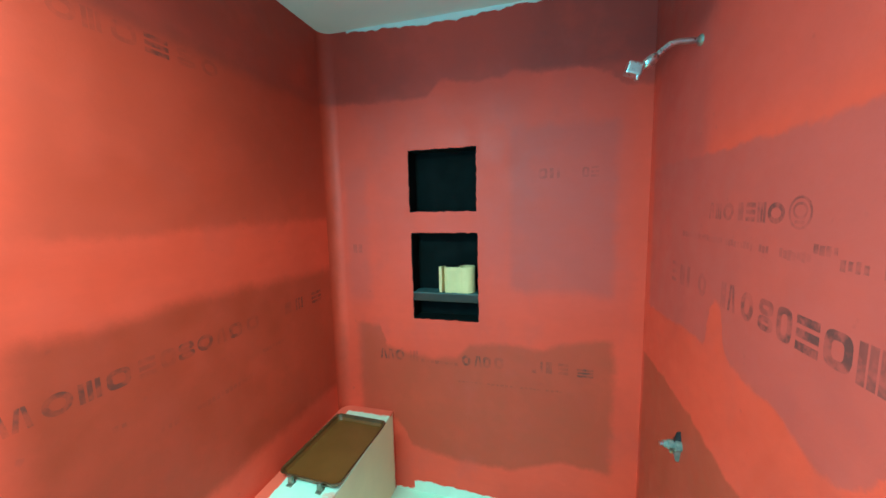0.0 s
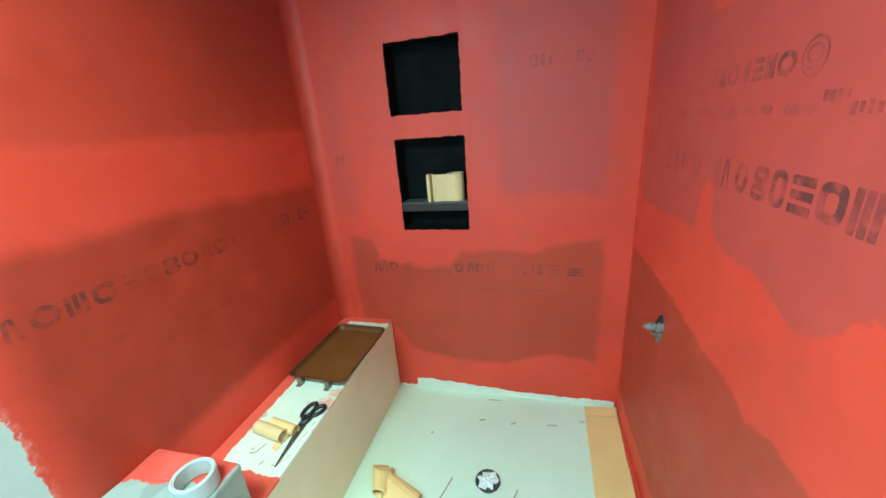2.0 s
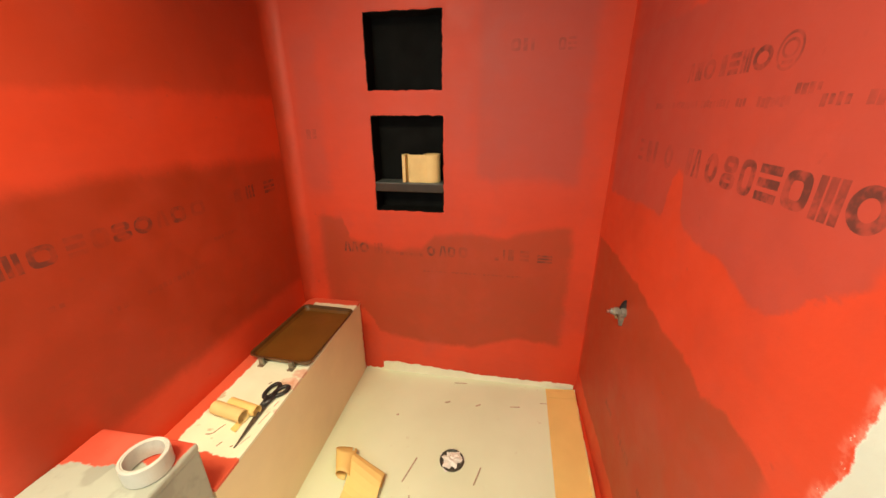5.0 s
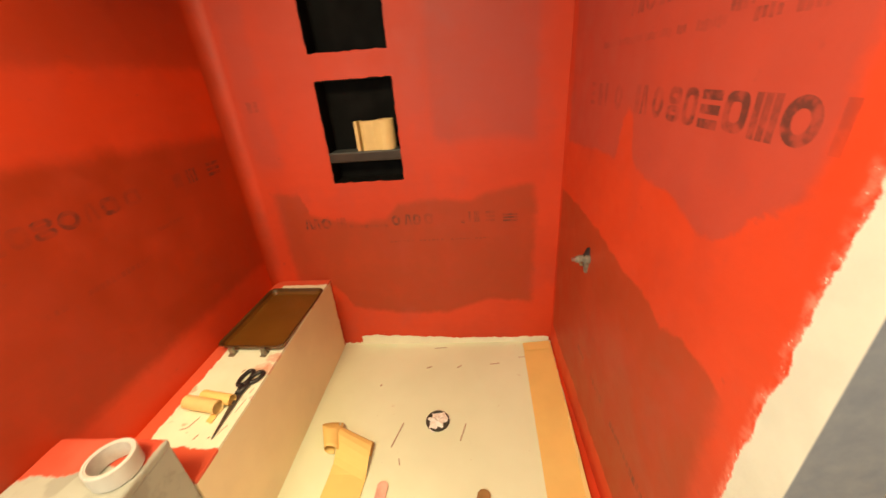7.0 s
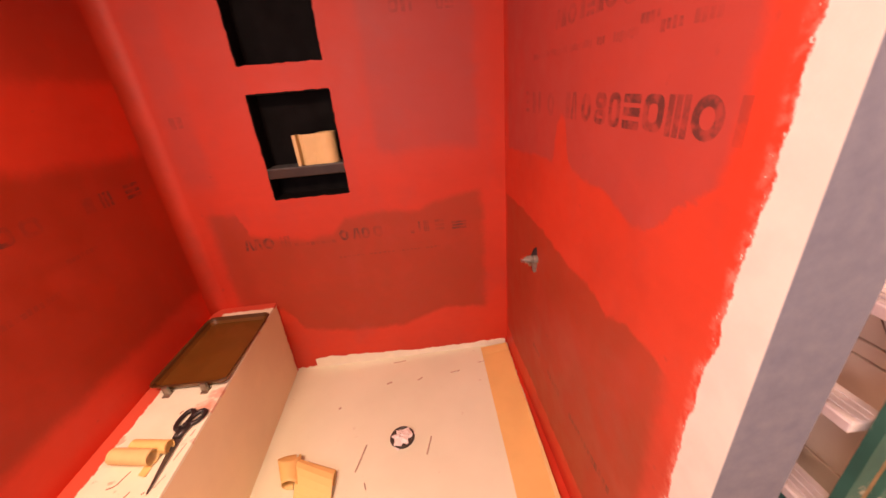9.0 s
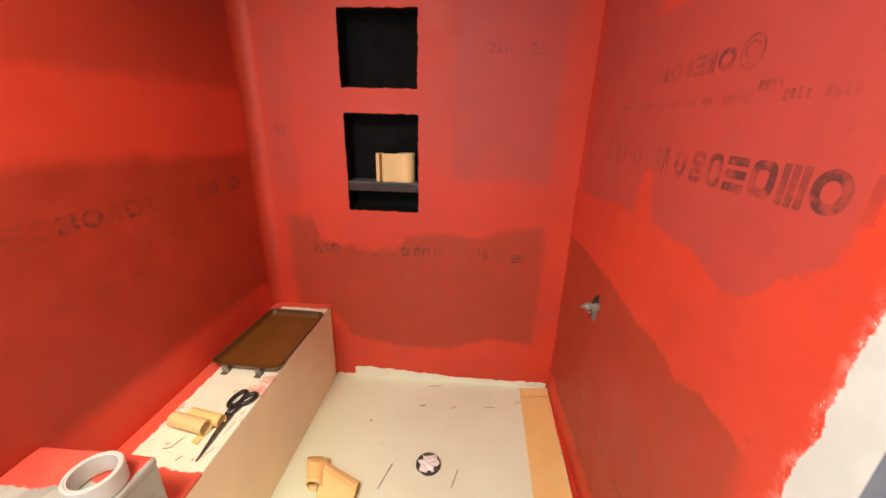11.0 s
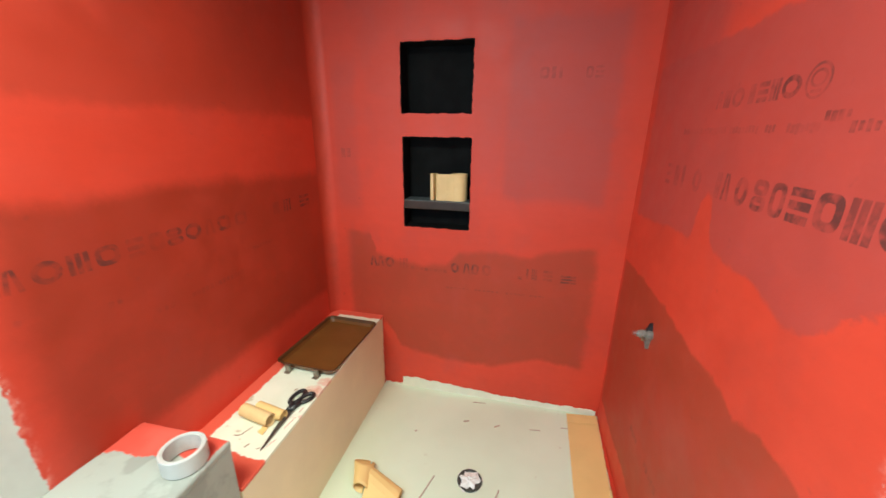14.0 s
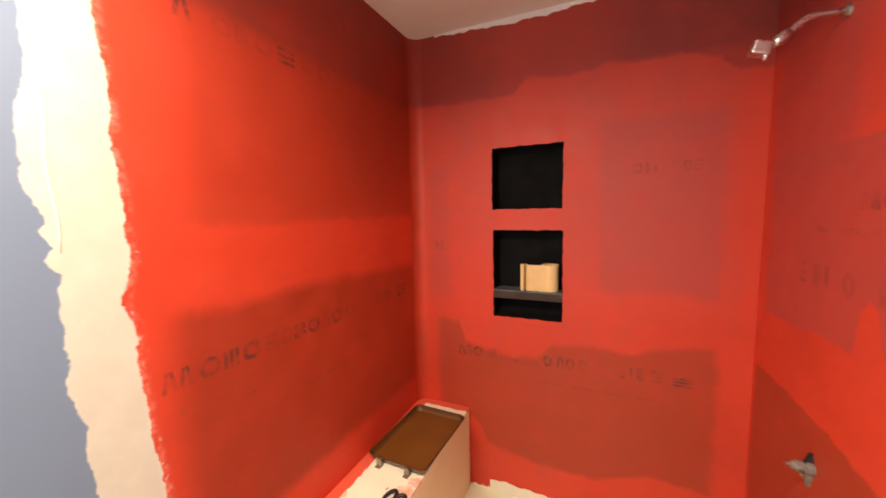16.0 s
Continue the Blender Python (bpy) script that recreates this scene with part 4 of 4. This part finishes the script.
# ---- valve stub ----
vs_ = thing("shower_valve", "bare grey metal shower valve stub on the wall", "valve", (W, -0.452, 0.757))
part("body", tube(bmesh.new(), [(0.004, 0, 0), (-0.016, 0, 0), (-0.018, 0, 0), (-0.036, 0, 0), (-0.038, 0, 0), (-0.048, 0, 0)], [0.019, 0.019, 0.0155, 0.0155, 0.012, 0.011], 18), mat_zinc, vs_, "dull grey metal body")
part("spindle", tube(bmesh.new(), [(-0.047, 0, 0), (-0.060, 0, 0)], 0.0075, 12), mat_chrome, vs_, "bright spindle tip")
part("stop_screw", tube(bmesh.new(), [(-0.030, -0.012, -0.006), (-0.034, -0.026, -0.010)], [0.006, 0.005], 10), mat_brass, vs_, "small brass stop screw")
for s, tip in ((1, 0.046), (-1, 0.060)):
    bm = bmesh.new()
    vsx = [bm.verts.new(p) for p in ((0.003, -0.011, 0.006 * s), (0.003, 0.010, 0.006 * s), (0.003, 0.004, tip * s), (-0.024, -0.009, 0.006 * s), (-0.024, 0.007, 0.006 * s), (-0.012, 0.001, tip * 0.95 * s))]
    for f in ((0, 1, 2), (3, 5, 4), (0, 3, 4, 1), (1, 4, 5, 2), (2, 5, 3, 0)):
        bm.faces.new([vsx[i] for i in f])
    part("mounting_wing", bm, mat_plastic if s > 0 else mat_zinc, vs_, "pointed dark mounting wing" if s > 0 else "pointed grey mounting wing")

# ---- unseen ceiling fixtures, added above two of the area lamps ----
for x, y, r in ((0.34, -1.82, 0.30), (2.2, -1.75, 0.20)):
    cl = thing("added_ceiling_light", "unseen flat white ceiling fixture added above an area lamp", "ceiling light", (x, y, TOP), group="ceiling lights")
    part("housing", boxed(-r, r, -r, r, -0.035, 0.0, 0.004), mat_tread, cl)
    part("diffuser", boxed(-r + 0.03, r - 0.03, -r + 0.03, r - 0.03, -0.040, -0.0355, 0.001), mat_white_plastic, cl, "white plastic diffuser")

# ---- beside the shower: stepladder, cabinet and clutter ----
lad = thing("stepladder", "worn green stepladder with white treads standing beside the shower", "stepladder", (2.03, -1.056, -0.02))
for y0 in (-0.118, 0.42):
    bm = bmesh.new()
    outline = [(-0.022, 0), (0.025, 0), (0.025, 0.022), (0.020, 0.022), (0.020, 0.005), (-0.017, 0.005), (-0.017, 0.024), (-0.022, 0.024)]
    ends = [[bm.verts.new((x, y0 + y, z)) for x, y in outline] for z in (0.0, 1.42)]
    for k in range(8):
        bm.faces.new((ends[0][k], ends[0][(k + 1) % 8], ends[1][(k + 1) % 8], ends[1][k]))
    bm.faces.new(ends[0][::-1])
    bm.faces.new(ends[1])
    part("side_rail", bm, mat_green, lad, "worn green fibreglass rail")
for y0 in (-0.130, 0.40):
    part("rear_leg", boxed(0.050, 0.080, y0, y0 + 0.030, 0.0, 0.885, 0.003), mat_green, lad, "worn green rear leg")
    part("side_plate", boxed(0.026, 0.049, y0 + 0.016, y0 + 0.022, 0.02, 0.86, 0.001), mat_wood, lad, "scuffed brown side plate")
    part("hinge_bolt", tube(bmesh.new(), [(0.04, y0 + 0.015, 0.885), (0.04, y0 - 0.006, 0.885)], [0.016, 0.012], 14), mat_chrome, lad, "bright hinge bolt")
for z in (0.315, 0.625, 0.915):
    t = part("tread", boxed(-0.05, 0.045 if z < 0.9 else 0.20, -0.082, 0.42, z - 0.03, z, 0.004), mat_tread, lad, "white ribbed tread")
    for k in range(4):
        part("tread_rib", boxed(-0.046 + 0.022 * k, -0.036 + 0.022 * k, -0.078, 0.415, z - 0.0005, z + 0.0025), mat_tread, t)
    part("tread_bolt", tube(bmesh.new(), [(-0.049, 0.0, z - 0.015), (-0.053, 0.0, z - 0.015)], 0.005, 10), mat_bracket, t)
part("brace", tube(bmesh.new(), [(-0.03, -0.085, 0.815), (-0.03, -0.035, 0.885)], 0.007, 8), mat_bracket, lad, "thin metal brace")

cab = thing("vanity_cabinet", "cream drawer cabinet with a white worktop beside the shower", "cabinet", (2.25, 0.0, -0.02))
part("body", boxed(0.02, 0.73, -1.82, 0.03, 0.0, 0.89), mat_tile, cab)
part("stile", boxed(-0.004, 0.0195, -1.166, -1.141, 0.0, 0.885, 0.002), mat_tile, cab)
for y0, y1, splits in ((-1.40, -1.170, (0.02, 0.127, 0.392, 0.645, 0.885)), (-1.81, -1.405, (0.02, 0.127, 0.392, 0.645, 0.885)), (-1.137, -0.56, (0.02, 0.21, 0.606, 0.657, 0.885)), (-0.555, 0.02, (0.02, 0.21, 0.606, 0.657, 0.885))):
    for z0, z1 in zip(splits, splits[1:]):
        d = part("drawer", boxed(0.0, 0.0185, y0, y1, z0 + 0.003, z1 - 0.003, 0.004), mat_tile, cab)
        if y0 == -1.40 and z0 == 0.127:
            part("knob", tube(bmesh.new(), [(0.001, -1.283, 0.22), (-0.012, -1.283, 0.22), (-0.016, -1.283, 0.22), (-0.024, -1.283, 0.22)], [0.006, 0.006, 0.014, 0.010], 14), mat_dark, d, "small dark knob", True)
part("worktop", boxed(-0.02, 0.74, -1.83, 0.035, 0.89, 0.925, 0.004), mat_tread, cab, "white worktop")
top = 0.906
for nm, lab, cat, at, dims, mt in (
    ("wooden_box", "open raw wood box on the cabinet top", "box", (2.28, -0.86, top), (0.20, 0.34, 0.13), mat_box),
    ("toolbox", "black toolbox on the wooden box", "toolbox", (2.28, -0.84, top + 0.131), (0.18, 0.28, 0.05), mat_dark),
    ("paper_pack", "white paper pack on the toolbox", "paper pack", (2.27, -0.86, top + 0.182), (0.16, 0.24, 0.05), mat_paper),
    ("drill_case", "black drill case on the paper pack", "case", (2.28, -0.84, top + 0.233), (0.17, 0.26, 0.045), mat_dark),
):
    b = thing(nm, lab, cat, at)
    dx, dy, dz = dims
    if nm == "wooden_box":
        part("bottom", boxed(0, dx, -dy / 2, dy / 2, 0, 0.008), mt, b)
        for y0 in (-dy / 2, -0.02, dy / 2 - 0.012):
            part("side_board", boxed(0, dx, y0, y0 + 0.012, 0.008, dz, 0.001), mt, b)
        for x0 in (0.0, dx - 0.012):
            part("end_board", boxed(x0, x0 + 0.012, -dy / 2 + 0.012, dy / 2 - 0.012, 0.008, dz * (0.35 if x0 == 0.0 else 0.95), 0.001), mt, b)
    else:
        part("body", boxed(0, dx, -dy / 2, dy / 2, 0, dz * 0.7, 0.004), mt, b)
        part("lid", boxed(-0.003, dx + 0.003, -dy / 2 - 0.003, dy / 2 + 0.003, dz * 0.7, dz, 0.004), mt, b)
        if mt is mat_dark:
            for y0 in (-0.07, 0.06):
                part("latch", boxed(-0.008, -0.003, y0, y0 + 0.025, dz * 0.4, dz * 0.9, 0.001), mat_chrome, b, "bright metal latch")
rag = thing("green_bag", "crumpled dark green bag on the floor by the stepladder", "bag", (1.99, -0.955, -0.02))
bm = bmesh.new()
bmesh.ops.create_icosphere(bm, subdivisions=4, radius=0.165)
for v in bm.verts:
    f = 1 + 0.35 * noise.noise(v.co * 9) + 0.12 * noise.noise(v.co * 28)
    v.co = Vector((v.co.x * f * 0.8, v.co.y * f, max(0.0, (v.co.z * f + 0.10) * 0.9)))
part("cloth", bm, mat_green, rag)
